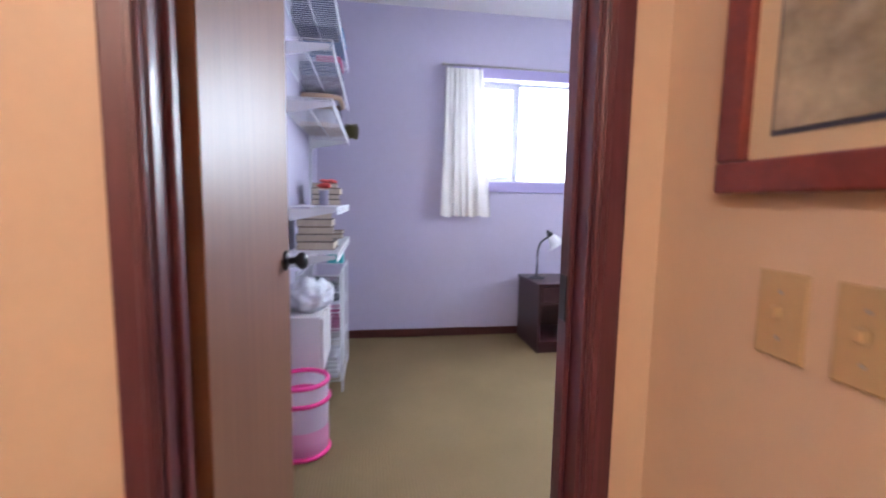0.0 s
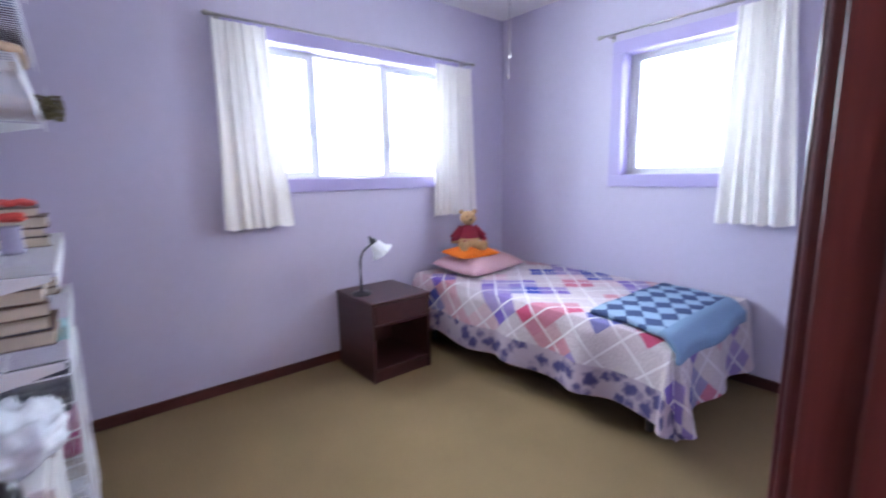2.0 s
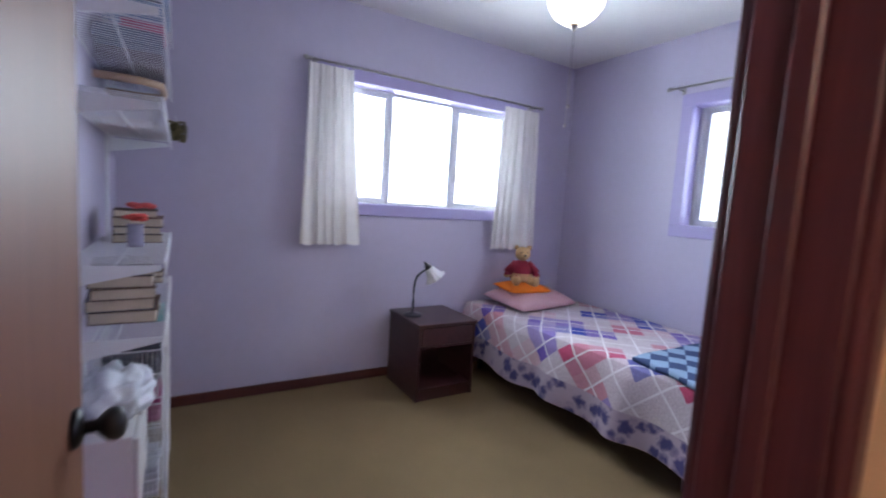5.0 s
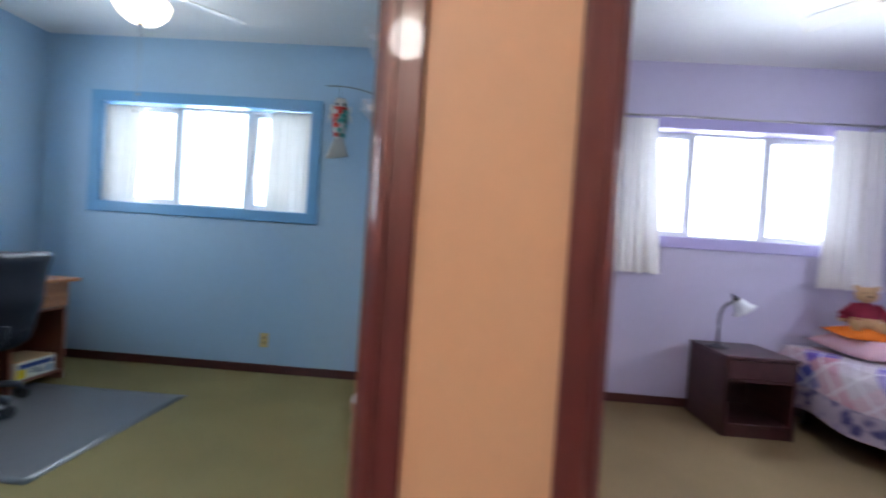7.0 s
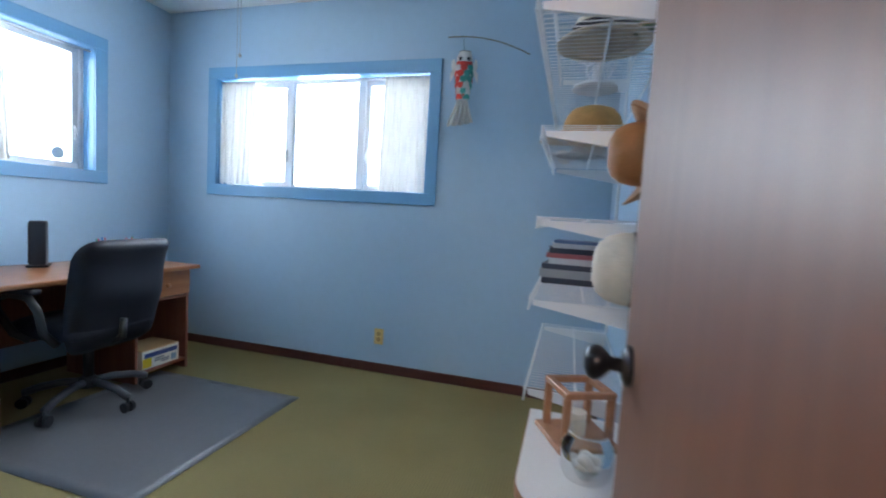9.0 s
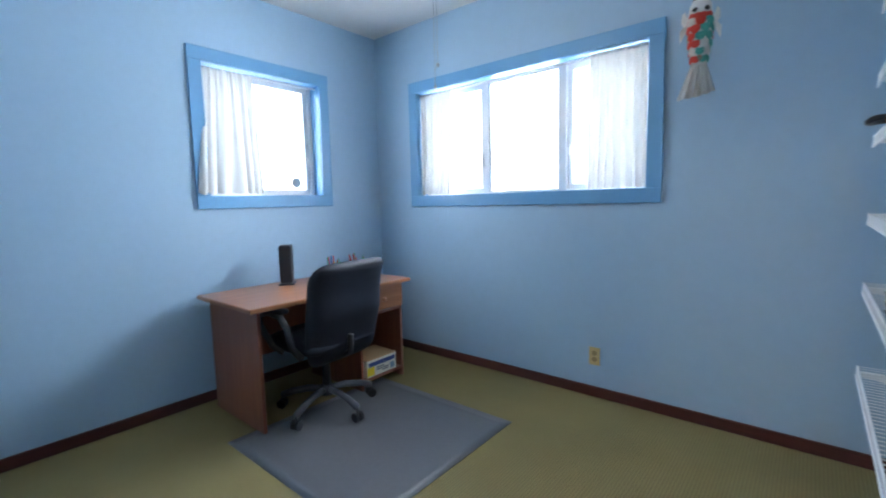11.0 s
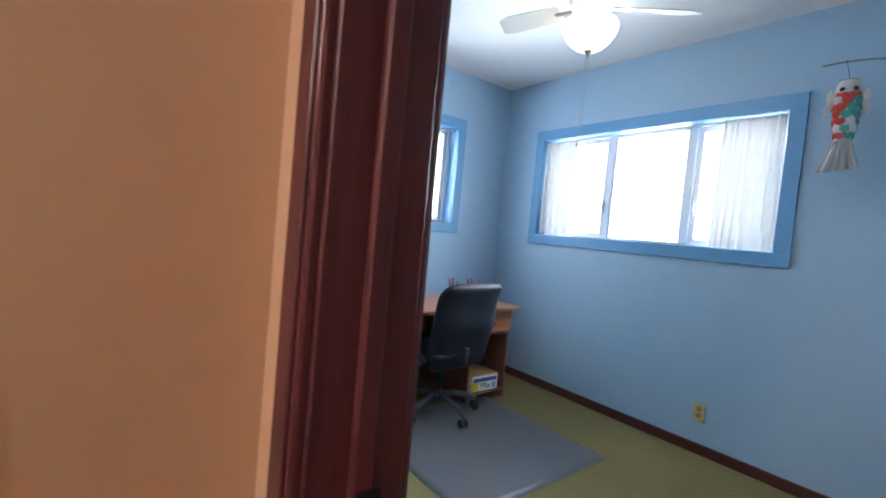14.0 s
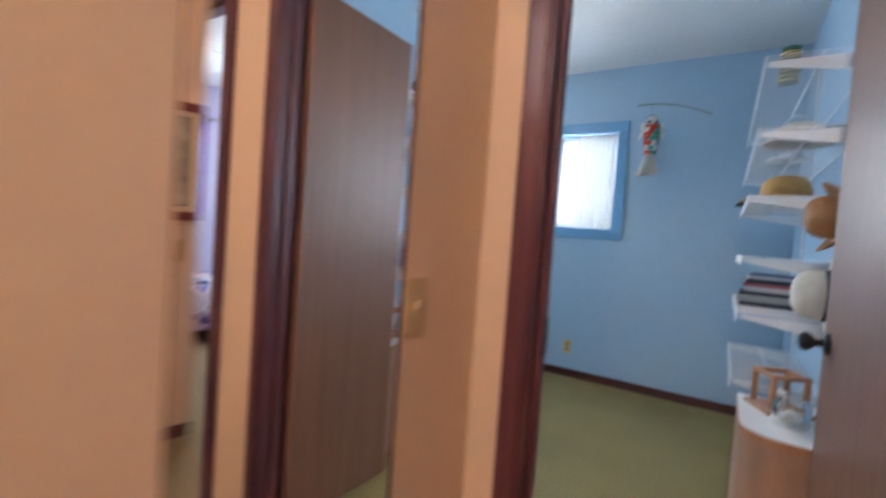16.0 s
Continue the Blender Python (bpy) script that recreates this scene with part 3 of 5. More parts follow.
# ---- lavender bedroom ----
def quilt_material():
    """Patchwork diamonds with white sashing, from the cloth's own metres (uv)."""
    m = bpy.data.materials.new("patchwork_quilt")
    m.use_nodes = True
    n, l = m.node_tree.nodes, m.node_tree.links
    b = n["Principled BSDF"]
    b.inputs["Roughness"].default_value, b.inputs["Specular IOR Level"].default_value = 0.95, 0.1
    uv, mp = n.new("ShaderNodeUVMap"), n.new("ShaderNodeMapping")
    mp.inputs["Rotation"].default_value = (0, 0, radians(45))
    mp.inputs["Scale"].default_value = (5.2, 5.2, 1)
    l.new(uv.outputs[0], mp.inputs["Vector"])

    def vm(op, a, val=None):
        q = n.new("ShaderNodeVectorMath")
        q.operation = op
        l.new(a, q.inputs[0])
        if val:
            q.inputs[1].default_value = val
        return q.outputs[0]

    big = vm("FLOOR", mp.outputs[0])
    sub = vm("FLOOR", vm("SCALE", mp.outputs[0]))
    half = n.new("ShaderNodeVectorMath")
    half.operation = "MULTIPLY"
    half.inputs[1].default_value = (2, 2, 1)
    l.new(mp.outputs[0], half.inputs[0])
    fine = vm("FLOOR", half.outputs[0])
    w1, w2 = n.new("ShaderNodeTexWhiteNoise"), n.new("ShaderNodeTexWhiteNoise")
    l.new(big, w1.inputs["Vector"]), l.new(fine, w2.inputs["Vector"])
    r = n.new("ShaderNodeValToRGB")
    r.color_ramp.interpolation = "CONSTANT"
    els = r.color_ramp.elements
    cols = [(0.0, (0.55, 0.48, 0.51)), (0.30, (0.05, 0.07, 0.36)), (0.42, (0.54, 0.45, 0.49)), (0.56, (0.52, 0.24, 0.28)), (0.66, (0.17, 0.11, 0.42)), (0.76, (0.58, 0.51, 0.50)), (0.88, (0.48, 0.06, 0.14)), (0.93, (0.60, 0.42, 0.46))]
    for i, (p, c) in enumerate(cols):
        el = els[i] if i < 2 else els.new(p)
        el.position, el.color = p, (*c, 1)
    l.new(w1.outputs[0], r.inputs[0])
    lite = n.new("ShaderNodeMix")
    lite.data_type = "RGBA"
    lite.inputs[7].default_value = (0.58, 0.51, 0.54, 1)
    mr = n.new("ShaderNodeMapRange")
    mr.inputs[3].default_value, mr.inputs[4].default_value = 0.0, 0.5
    l.new(w2.outputs[0], mr.inputs[0]), l.new(mr.outputs[0], lite.inputs[0]), l.new(r.outputs[0], lite.inputs[6])
    pr = n.new("ShaderNodeTexNoise")
    pr.inputs["Scale"].default_value, pr.inputs["Detail"].default_value = 90, 3
    l.new(uv.outputs[0], pr.inputs["Vector"])
    prr = n.new("ShaderNodeMapRange")
    prr.inputs[1].default_value, prr.inputs[2].default_value, prr.inputs[3].default_value, prr.inputs[4].default_value = 0.35, 0.65, 0.86, 1.07
    l.new(pr.outputs[0], prr.inputs[0])
    sc = n.new("ShaderNodeVectorMath")
    sc.operation = "SCALE"
    l.new(lite.outputs[2], sc.inputs[0]), l.new(prr.outputs[0], sc.inputs["Scale"])
    fr = vm("FRACTION", mp.outputs[0])
    sep = n.new("ShaderNodeSeparateXYZ")
    l.new(fr, sep.inputs[0])

    def band(o, a, w):
        q = n.new("ShaderNodeMath")
        q.operation = "COMPARE"
        q.inputs[1].default_value, q.inputs[2].default_value = a, w
        l.new(o, q.inputs[0])
        return q.outputs[0]

    mxx = n.new("ShaderNodeMath")
    mxx.operation = "MAXIMUM"
    l.new(band(sep.outputs[0], 0.5, 0.032), mxx.inputs[0]), l.new(band(sep.outputs[1], 0.5, 0.032), mxx.inputs[1])
    fin = n.new("ShaderNodeMix")
    fin.data_type = "RGBA"
    fin.inputs[7].default_value = (0.70, 0.66, 0.68, 1)
    l.new(mxx.outputs[0], fin.inputs[0]), l.new(sc.outputs[0], fin.inputs[6])
    su = n.new("ShaderNodeSeparateXYZ")
    l.new(uv.outputs[0], su.inputs[0])
    vo = n.new("ShaderNodeTexVoronoi")
    vo.inputs["Scale"].default_value = 13
    wob = n.new("ShaderNodeTexNoise")
    wob.inputs["Scale"].default_value = 26
    l.new(uv.outputs[0], wob.inputs["Vector"])
    off = n.new("ShaderNodeVectorMath")
    off.operation = "MULTIPLY_ADD"
    off.inputs[1].default_value = (0.07, 0.07, 0)
    l.new(wob.outputs[1], off.inputs[0]), l.new(uv.outputs[0], off.inputs[2])
    l.new(off.outputs[0], vo.inputs["Vector"])
    dot = n.new("ShaderNodeMapRange")
    dot.inputs[1].default_value, dot.inputs[2].default_value, dot.inputs[3].default_value, dot.inputs[4].default_value = 0.28, 0.58, 0.9, 0
    l.new(vo.outputs[0], dot.inputs[0])
    bord = n.new("ShaderNodeMix")
    bord.data_type = "RGBA"
    bord.inputs[6].default_value, bord.inputs[7].default_value = (0.42, 0.34, 0.40, 1), (0.045, 0.045, 0.16, 1)
    l.new(dot.outputs[0], bord.inputs[0])
    edge = n.new("ShaderNodeMath")
    edge.operation = "GREATER_THAN"
    edge.inputs[1].default_value = 1.27
    l.new(su.outputs[0], edge.inputs[0])
    last = n.new("ShaderNodeMix")
    last.data_type = "RGBA"
    l.new(edge.outputs[0], last.inputs[0]), l.new(fin.outputs[2], last.inputs[6]), l.new(bord.outputs[2], last.inputs[7])
    l.new(last.outputs[2], b.inputs["Base Color"])
    qn = n.new("ShaderNodeTexNoise")
    qn.inputs["Scale"].default_value, qn.inputs["Detail"].default_value = 14, 5
    l.new(uv.outputs[0], qn.inputs["Vector"])
    bp = n.new("ShaderNodeBump")
    bp.inputs["Strength"].default_value, bp.inputs["Distance"].default_value = 0.5, 0.012
    l.new(qn.outputs[0], bp.inputs["Height"]), l.new(bp.outputs[0], b.inputs["Normal"])
    return m


BX0, BX1, BY0, BY1, BZ = 2.0, 3.03, 1.95, 3.95, 0.545


def bed():
    e = thing("bed", ((BX0 + BX1) / 2, (BY0 + BY1) / 2, 0), "single bed on a dark frame in the corner by the window", "bed")
    o = lambda bm: add_to(bm, Matrix.Translation((-(BX0 + BX1) / 2, -(BY0 + BY1) / 2, 0)))
    part("base", o(box(BX0 + 0.05, BX1, BY0 + 0.05, BY1, 0.12, 0.29, 0.01)), mat("dark_bed_base", (0.03, 0.03, 0.04), 0.7), e)
    part("mattress", o(box(BX0 + 0.02, BX1 - 0.003, BY0 + 0.03, BY1 - 0.003, 0.29, BZ - 0.012, 0.035, 3)), mat("mattress_ticking", (0.7, 0.68, 0.66), 0.9), e)
    for x in (BX0 + 0.1, BX1 - 0.1):
        for y in (BY0 + 0.12, BY1 - 0.12):
            part("leg", o(rod((x, y, 0), (x, y, 0.12), 0.022, 10)), BLACK, e)
    return e


bed()


def quilt():
    W, L, D = BX1 - BX0, BY1 - BY0, 0.41
    bm = bmesh.new()
    uvl = bm.loops.layers.uv.new("UVMap")
    nu, nv = 76, 110
    tot_u, tot_v = W + D, L + D

    def place(u, v):
        du, dv = max(0.0, u - W), max(0.0, v - L)
        x, y = BX1 - min(u, W), BY1 - min(v, L)
        z = BZ + 0.006 * noise.noise(Vector((u * 4, v * 4, 1.3))) + 0.004 * noise.noise(Vector((u * 13, v * 13, 5)))
        rim = 0.045
        if W - rim < u <= W:
            z -= 0.012 * ((u - W + rim) / rim) ** 2
        if du or dv:
            d = max(du, dv)
            s = d / D
            wav = (0.012 + 0.045 * s) * math.sin(v * 13 + 2 * noise.noise(Vector((v * 2, 0, 0)))) if du >= dv else (0.01 + 0.04 * s) * math.sin(u * 14)
            hem = 0.018 * math.sin((v if du >= dv else u) * 9 + 1)
            z = BZ - 0.012 - (d - 0.0) * (0.93 + hem)
            out = 0.012 + 0.05 * s ** 0.8 + wav * 0.55
            if du:
                x = BX0 - out * min(1, du / 0.05)
            if dv:
                y = BY0 - out * min(1, dv / 0.05)
            if du and dv:
                ln = math.hypot(du, dv)
                a = math.atan2(dv, du)
                z = BZ - 0.012 - min(ln, 0.40 + 0.25 * (ln - 0.40) if ln > 0.40 else ln) * 0.96
                o2 = (0.012 + 0.11 * (ln / D) ** 0.8) * (1 + 0.25 * math.sin(a * 6))
                x, y = BX0 - o2 * math.cos(a), BY0 - o2 * math.sin(a)
        return Vector((x, y, max(z, 0.05)))

    pts = [[place(tot_u * i / nu, tot_v * j / nv) for j in range(nv + 1)] for i in range(nu + 1)]
    e = thing("quilt", (0, 0, 0), "patchwork quilt of red, blue and white diamonds over the bed", "quilt")
    m = quilt_material()
    bm.free()
    ku, kv = round(W / tot_u * nu), round(L / tot_v * nv)
    for nm, i0, i1, j0, j1 in (("quilt_top", 0, ku, 0, kv), ("side_drop", ku, nu, 0, nv), ("foot_drop", 0, ku, kv, nv)):
        q = bmesh.new()
        uvl = q.loops.layers.uv.new("UVMap")
        vs = {(i, j): q.verts.new(pts[i][j]) for i in range(i0, i1 + 1) for j in range(j0, j1 + 1)}
        for i in range(i0, i1):
            for j in range(j0, j1):
                f = q.faces.new((vs[i, j], vs[i + 1, j], vs[i + 1, j + 1], vs[i, j + 1]))
                for lp, (c, d) in zip(f.loops, ((i, j), (i + 1, j), (i + 1, j + 1), (i, j + 1))):
                    lp[uvl].uv = (tot_u * c / nu, tot_v * d / nv)
        part(nm, q, m, e, smooth=True)


quilt()


def block_material():
    """Tumbling blocks in three blues, with a plain band."""
    m = bpy.data.materials.new("blue_block_cloth")
    m.use_nodes = True
    n, l = m.node_tree.nodes, m.node_tree.links
    b = n["Principled BSDF"]
    b.inputs["Roughness"].default_value, b.inputs["Specular IOR Level"].default_value = 0.95, 0.1
    uv, mp, ck = n.new("ShaderNodeUVMap"), n.new("ShaderNodeMapping"), n.new("ShaderNodeTexChecker")
    mp.inputs["Rotation"].default_value, mp.inputs["Scale"].default_value = (0, 0, radians(38)), (9, 6.5, 1)
    l.new(uv.outputs[0], mp.inputs["Vector"]), l.new(mp.outputs[0], ck.inputs["Vector"])
    ck.inputs["Scale"].default_value = 1.0
    ck.inputs[1].default_value, ck.inputs[2].default_value = (0.055, 0.08, 0.17, 1), (0.27, 0.37, 0.52, 1)
    wv = n.new("ShaderNodeTexNoise")
    wv.inputs["Scale"].default_value = 60
    l.new(uv.outputs[0], wv.inputs["Vector"])
    sep = n.new("ShaderNodeSeparateXYZ")
    l.new(uv.outputs[0], sep.inputs[0])
    gt = n.new("ShaderNodeMath")
    gt.operation = "GREATER_THAN"
    gt.inputs[1].default_value = 0.70
    l.new(sep.outputs[1], gt.inputs[0])
    mx = n.new("ShaderNodeMix")
    mx.data_type = "RGBA"
    mx.inputs[7].default_value = (0.19, 0.28, 0.42, 1)
    l.new(gt.outputs[0], mx.inputs[0]), l.new(ck.outputs[0], mx.inputs[6]), l.new(mx.outputs[2], b.inputs["Base Color"])
    bp = n.new("ShaderNodeBump")
    bp.inputs["Strength"].default_value, bp.inputs["Distance"].default_value = 0.4, 0.006
    l.new(wv.outputs[0], bp.inputs["Height"]), l.new(bp.outputs[0], b.inputs["Normal"])
    return m


def blanket():
    # lies across the foot of the bed and drops over its end
    def fn(u, v):
        x = 2.06 + 0.88 * u - 0.10 * v
        y = 2.41 - 0.58 * v
        z = BZ + 0.030 + 0.010 * noise.noise(Vector((u * 3.5, v * 3.5, 0))) + 0.012 * math.sin(math.pi * u) * (1 - v)
        d = BY0 - 0.005 - y
        if d > -0.06:
            k = (d + 0.06) / 0.06
            z -= 0.018 * min(k, 1.0) ** 2 + max(0.0, d) * 0.85
            y = max(y, BY0 - 0.055 + 0.012 * math.sin(u * 9) - 0.1 * max(0.0, d))
        return Vector((x + 0.012 * math.sin(v * 5), y, z))
    e = thing("folded_blanket", (0, 0, 0), "folded blue block-patterned blanket on the foot of the bed", "blanket")
    bm = sheet(fn, 30, 36, 0.022)
    part("upper_fold", bm, block_material(), e, smooth=True)
    bm = sheet(lambda u, v: fn(u * 0.97 + 0.02, v * 0.93) - Vector((-0.01, 0, 0.024)), 30, 36, 0.012)
    part("lower_fold", bm, mat("blanket_lining", (0.14, 0.19, 0.27), 0.95, var=0.15, bump=0.3, bscale=90), e, smooth=True)


blanket()


def cushion(name, at, rz, w, d, h, material, label, category, tilt=0):
    def fn(u, v):
        a, b = 2 * u - 1, 2 * v - 1
        t = max(0.0, (1 - abs(a) ** 2.6)) ** 0.5 * max(0.0, (1 - abs(b) ** 2.6)) ** 0.5
        return a, b, t
    bm = bmesh.new()
    n_ = 22
    top, bot = {}, {}
    for i in range(n_ + 1):
        for j in range(n_ + 1):
            a, b, t = fn(i / n_, j / n_)
            k = 1 - 0.06 * (1 - abs(a * b))
            wob = 0.012 * noise.noise(Vector((a * 2.5, b * 2.5, at[0])))
            top[i, j] = bm.verts.new((a * w / 2 * (1 - 0.05 * (1 - b * b)), b * d / 2 * (1 - 0.05 * (1 - a * a)), h * 0.65 * t + wob * t + 0.3 * h))
            edge = i in (0, n_) or j in (0, n_)
            bot[i, j] = top[i, j] if edge else bm.verts.new((a * w / 2, b * d / 2, 0.3 * h - h * 0.3 * t))
    for i in range(n_):
        for j in range(n_):
            bm.faces.new((top[i, j], top[i + 1, j], top[i + 1, j + 1], top[i, j + 1]))
            bm.faces.new((bot[i, j + 1], bot[i + 1, j + 1], bot[i + 1, j], bot[i, j]))
    ob = mesh_ob(name, bm, material, True)
    ob.matrix_world = pose(*at, tilt, 0, rz)
    return tagged(ob, label, category)


cushion("pillow", (2.48, 3.71, BZ + 0.006), 8, 0.70, 0.45, 0.15, mat("pink_cotton", (0.66, 0.41, 0.44), 0.9, var=0.06, bump=0.2, bscale=30), "pale pink pillow at the head of the bed", "pillow", 6)
cushion("orange_cushion", (2.375, 3.70, BZ + 0.128), -4, 0.40, 0.29, 0.075, mat("orange_plush", (0.80, 0.19, 0.01), 0.9, var=0.08, bump=0.4, bscale=150), "small orange plush cushion on the pillow", "cushion", 4)


def teddy():
    bm = lathe([(0.0, 0.0), (0.060, 0.004), (0.078, 0.03), (0.074, 0.07), (0.058, 0.115), (0.036, 0.150), (0.0, 0.158)], 20)
    add_ball(bm, (0, -0.008, 0.200), 0.050, 1.08, 0.95, 0.95)
    add_ball(bm, (0, -0.052, 0.188), 0.022, 1.1, 0.8, 0.8)
    add_ball(bm, (0, -0.070, 0.196), 0.007, 1.2, 0.7, 0.8, 8, 6)
    for s in (-1, 1):
        add_ball(bm, (s * 0.044, 0.0, 0.240), 0.017, 1, 0.6, 1)
        add_ball(bm, (s * 0.020, -0.055, 0.213), 0.0045, 1, 0.7, 1, 8, 6)
        add_rod(bm, (s * 0.045, -0.05, 0.026), (s * 0.062, -0.125, 0.026), 0.030, 14, 0.027)
        add_ball(bm, (s * 0.064, -0.135, 0.036), 0.031, 0.9, 0.6, 1.15)
        add_rod(bm, (s * 0.040, 0.0, 0.138), (s * 0.098, -0.020, 0.070), 0.024, 14, 0.031)
        add_ball(bm, (s * 0.102, -0.024, 0.056), 0.022)
    FUR = mat("honey_fur", (0.55, 0.35, 0.17), 0.95, var=0.15, scale=20, bump=0.8, bscale=260)
    RED = mat("dark_red_knit", (0.26, 0.015, 0.04), 0.9, var=0.12, scale=20, bump=0.5, bscale=200)
    NOSE = mat("dark_stitching", (0.03, 0.02, 0.02), 0.5)
    ob = mesh_ob("teddy_bear", bm, FUR, True)
    me = ob.data
    me.materials.append(RED), me.materials.append(NOSE)
    for p in me.polygons:
        c = p.center
        if (0.058 < c.z < 0.153 and c.y > -0.088) or (0.040 < c.z < 0.06 and c.y > -0.02) or (0.066 < c.z < 0.16 and abs(c.x) > 0.045):
            p.material_index = 1
        if c.y < -0.0655 and abs(c.x) < 0.009 and 0.188 < c.z or (abs(abs(c.x) - 0.020) < 0.006 and c.y < -0.052 and 0.207 < c.z < 0.219):
            p.material_index = 2
    ob.matrix_world = pose(2.385, 3.735, BZ + 0.184, 0, 0, -26) @ Matrix.Scale(1.22, 4)
    tagged(ob, "honey-coloured teddy bear in a dark red jumper on the cushion", "teddy bear")


teddy()


def nightstand():
    x0, x1, y0, y1, h = 1.305, 1.755, 3.45, 3.925, 0.535
    e = thing("nightstand", ((x0 + x1) / 2, (y0 + y1) / 2, 0), "dark mahogany nightstand with a drawer above an open cubby", "nightstand")
    o = lambda *a, **k: add_to(box(*a, **k), Matrix.Translation((-(x0 + x1) / 2, -(y0 + y1) / 2, 0)))
    part("top", o(x0 - 0.008, x1 + 0.008, y0 - 0.01, y1, h - 0.022, h, bevel=0.004), MAHOG_Y, e)
    part("side_panel", o(x0, x0 + 0.018, y0, y1, 0, h - 0.023, bevel=0.002), MAHOG_Y, e)
    part("side_panel", o(x1 - 0.018, x1, y0, y1, 0, h - 0.023, bevel=0.002), MAHOG_Y, e)
    part("back_panel", o(x0 + 0.019, x1 - 0.019, y1 - 0.012, y1 - 0.003, 0, h - 0.023), MAHOG_Y, e)
    part("shelf", o(x0 + 0.019, x1 - 0.019, y0 + 0.004, y1 - 0.013, 0.07, 0.088, bevel=0.002), MAHOG_Y, e)
    part("plinth", o(x0 + 0.019, x1 - 0.019, y0 + 0.012, y0 + 0.028, 0, 0.069), MAHOG_Y, e)
    part("divider", o(x0 + 0.019, x1 - 0.019, y0 + 0.004, y1 - 0.013, 0.365, 0.38), MAHOG_Y, e)
    part("drawer_front", o(x0 + 0.021, x1 - 0.021, y0 - 0.003, y0 + 0.015, 0.384, h - 0.026, bevel=0.004), MAHOG_Y, e)
    return e


nightstand()


def desk_lamp():
    x, y, z = 1.375, 3.70, 0.535
    e = thing("desk_lamp", (x, y, z), "black gooseneck lamp with a white glass shade on the nightstand", "lamp")
    part("base", lathe([(0, 0), (0.068, 0), (0.068, 0.008), (0.055, 0.016), (0.015, 0.022), (0.012, 0.03), (0, 0.03)], 28), BLACK, e, smooth=True)
    pts = [(0, 0, 0.02), (0, 0, 0.10), (0, 0, 0.18), (0.004, -0.002, 0.24), (0.02, -0.006, 0.285), (0.05, -0.014, 0.315), (0.085, -0.02, 0.335)]
    part("neck", tube(pts, 0.008, 10), BLACK, e, smooth=True)
    m = Matrix.Translation((0.095, -0.022, 0.345)) @ pose(0, 0, 0, 0, 0, -13) @ pose(0, 0, 0, 0, -38, 0)
    part("socket", lathe([(0, 0.055), (0.006, 0.052), (0.012, 0.03), (0.022, 0.018), (0.024, -0.012), (0.0, -0.012)], 18, m), BLACK, e, smooth=True)
    OPAL = mat("white_glass", (0.78, 0.80, 0.82), 0.15, var=0.02)
    bm = bmesh.new()
    rings = []
    for r, h in ((0.024, -0.005), (0.034, -0.02), (0.042, -0.045), (0.048, -0.065), (0.062, -0.085), (0.078, -0.094)):
        rings.append([bm.verts.new((r * (1 + 0.05 * (r / 0.078) * math.cos(10 * 2 * math.pi * k / 60)) * math.cos(2 * math.pi * k / 60), r * (1 + 0.05 * (r / 0.078) * math.cos(10 * 2 * math.pi * k / 60)) * math.sin(2 * math.pi * k / 60), h)) for k in range(60)])
    for a, b in zip(rings, rings[1:]):
        for k in range(60):
            bm.faces.new((a[k], a[(k + 1) % 60], b[(k + 1) % 60], b[k]))
    bmesh.ops.recalc_face_normals(bm, faces=bm.faces)
    bmesh.ops.solidify(bm, geom=list(bm.faces), thickness=0.003)
    part("shade", add_to(bm, m), OPAL, e, "fluted white glass shade", True)


desk_lamp()


# ---- wire shelving, for both rooms ----
def wire_shelf(name, m, length, depth, label, group, lip=0.035, pitch=0.026):
    """x along the wall, y from the wall outwards, top at z 0."""
    e = new(name)
    e.matrix_world = m
    tagged(e, label, "wire shelf", group)
    bm = bmesh.new()
    k = int(length / pitch)
    for i in range(k + 1):
        x = length * i / k
        add_rod(bm, (x, 0, 0), (x, depth, 0), 0.0014, 5)
        add_rod(bm, (x, depth, 0), (x, depth + 0.002, -lip), 0.0018, 5)
    part("wire_deck", bm, WIRE, e)
    for y, z in ((0.004, -0.004), (depth * 0.5, -0.004), (depth, 0.0), (depth + 0.002, -lip)):
        part("rail", rod((0, y, z), (length, y, z), 0.0034, 6), WIRE, e)
    for x in (0.03, length - 0.03):
        b = bmesh.new()
        vs = [(0.0, -0.008), (depth - 0.01, -0.010), (depth - 0.01, -0.026), (0.0, -0.075)]
        f = [b.verts.new((x - 0.006, y, z)) for y, z in vs]
        g = [b.verts.new((x + 0.006, y, z)) for y, z in vs]
        b.faces.new(f), b.faces.new(g[::-1])
        for q in range(4):
            b.faces.new((f[q], f[(q + 1) % 4], g[(q + 1) % 4], g[q]))
        part("bracket", b, WIRE, e)
    return e


def standard(m, z0, z1):
    ob = mesh_ob("shelf_standard", box(-0.012, 0.012, 0.0, 0.014, z0, z1, 0.002), WIRE)
    ob.matrix_world = m
    return tagged(ob, "white slotted steel shelf standard on the wall", "shelf standard", "shelf standards")


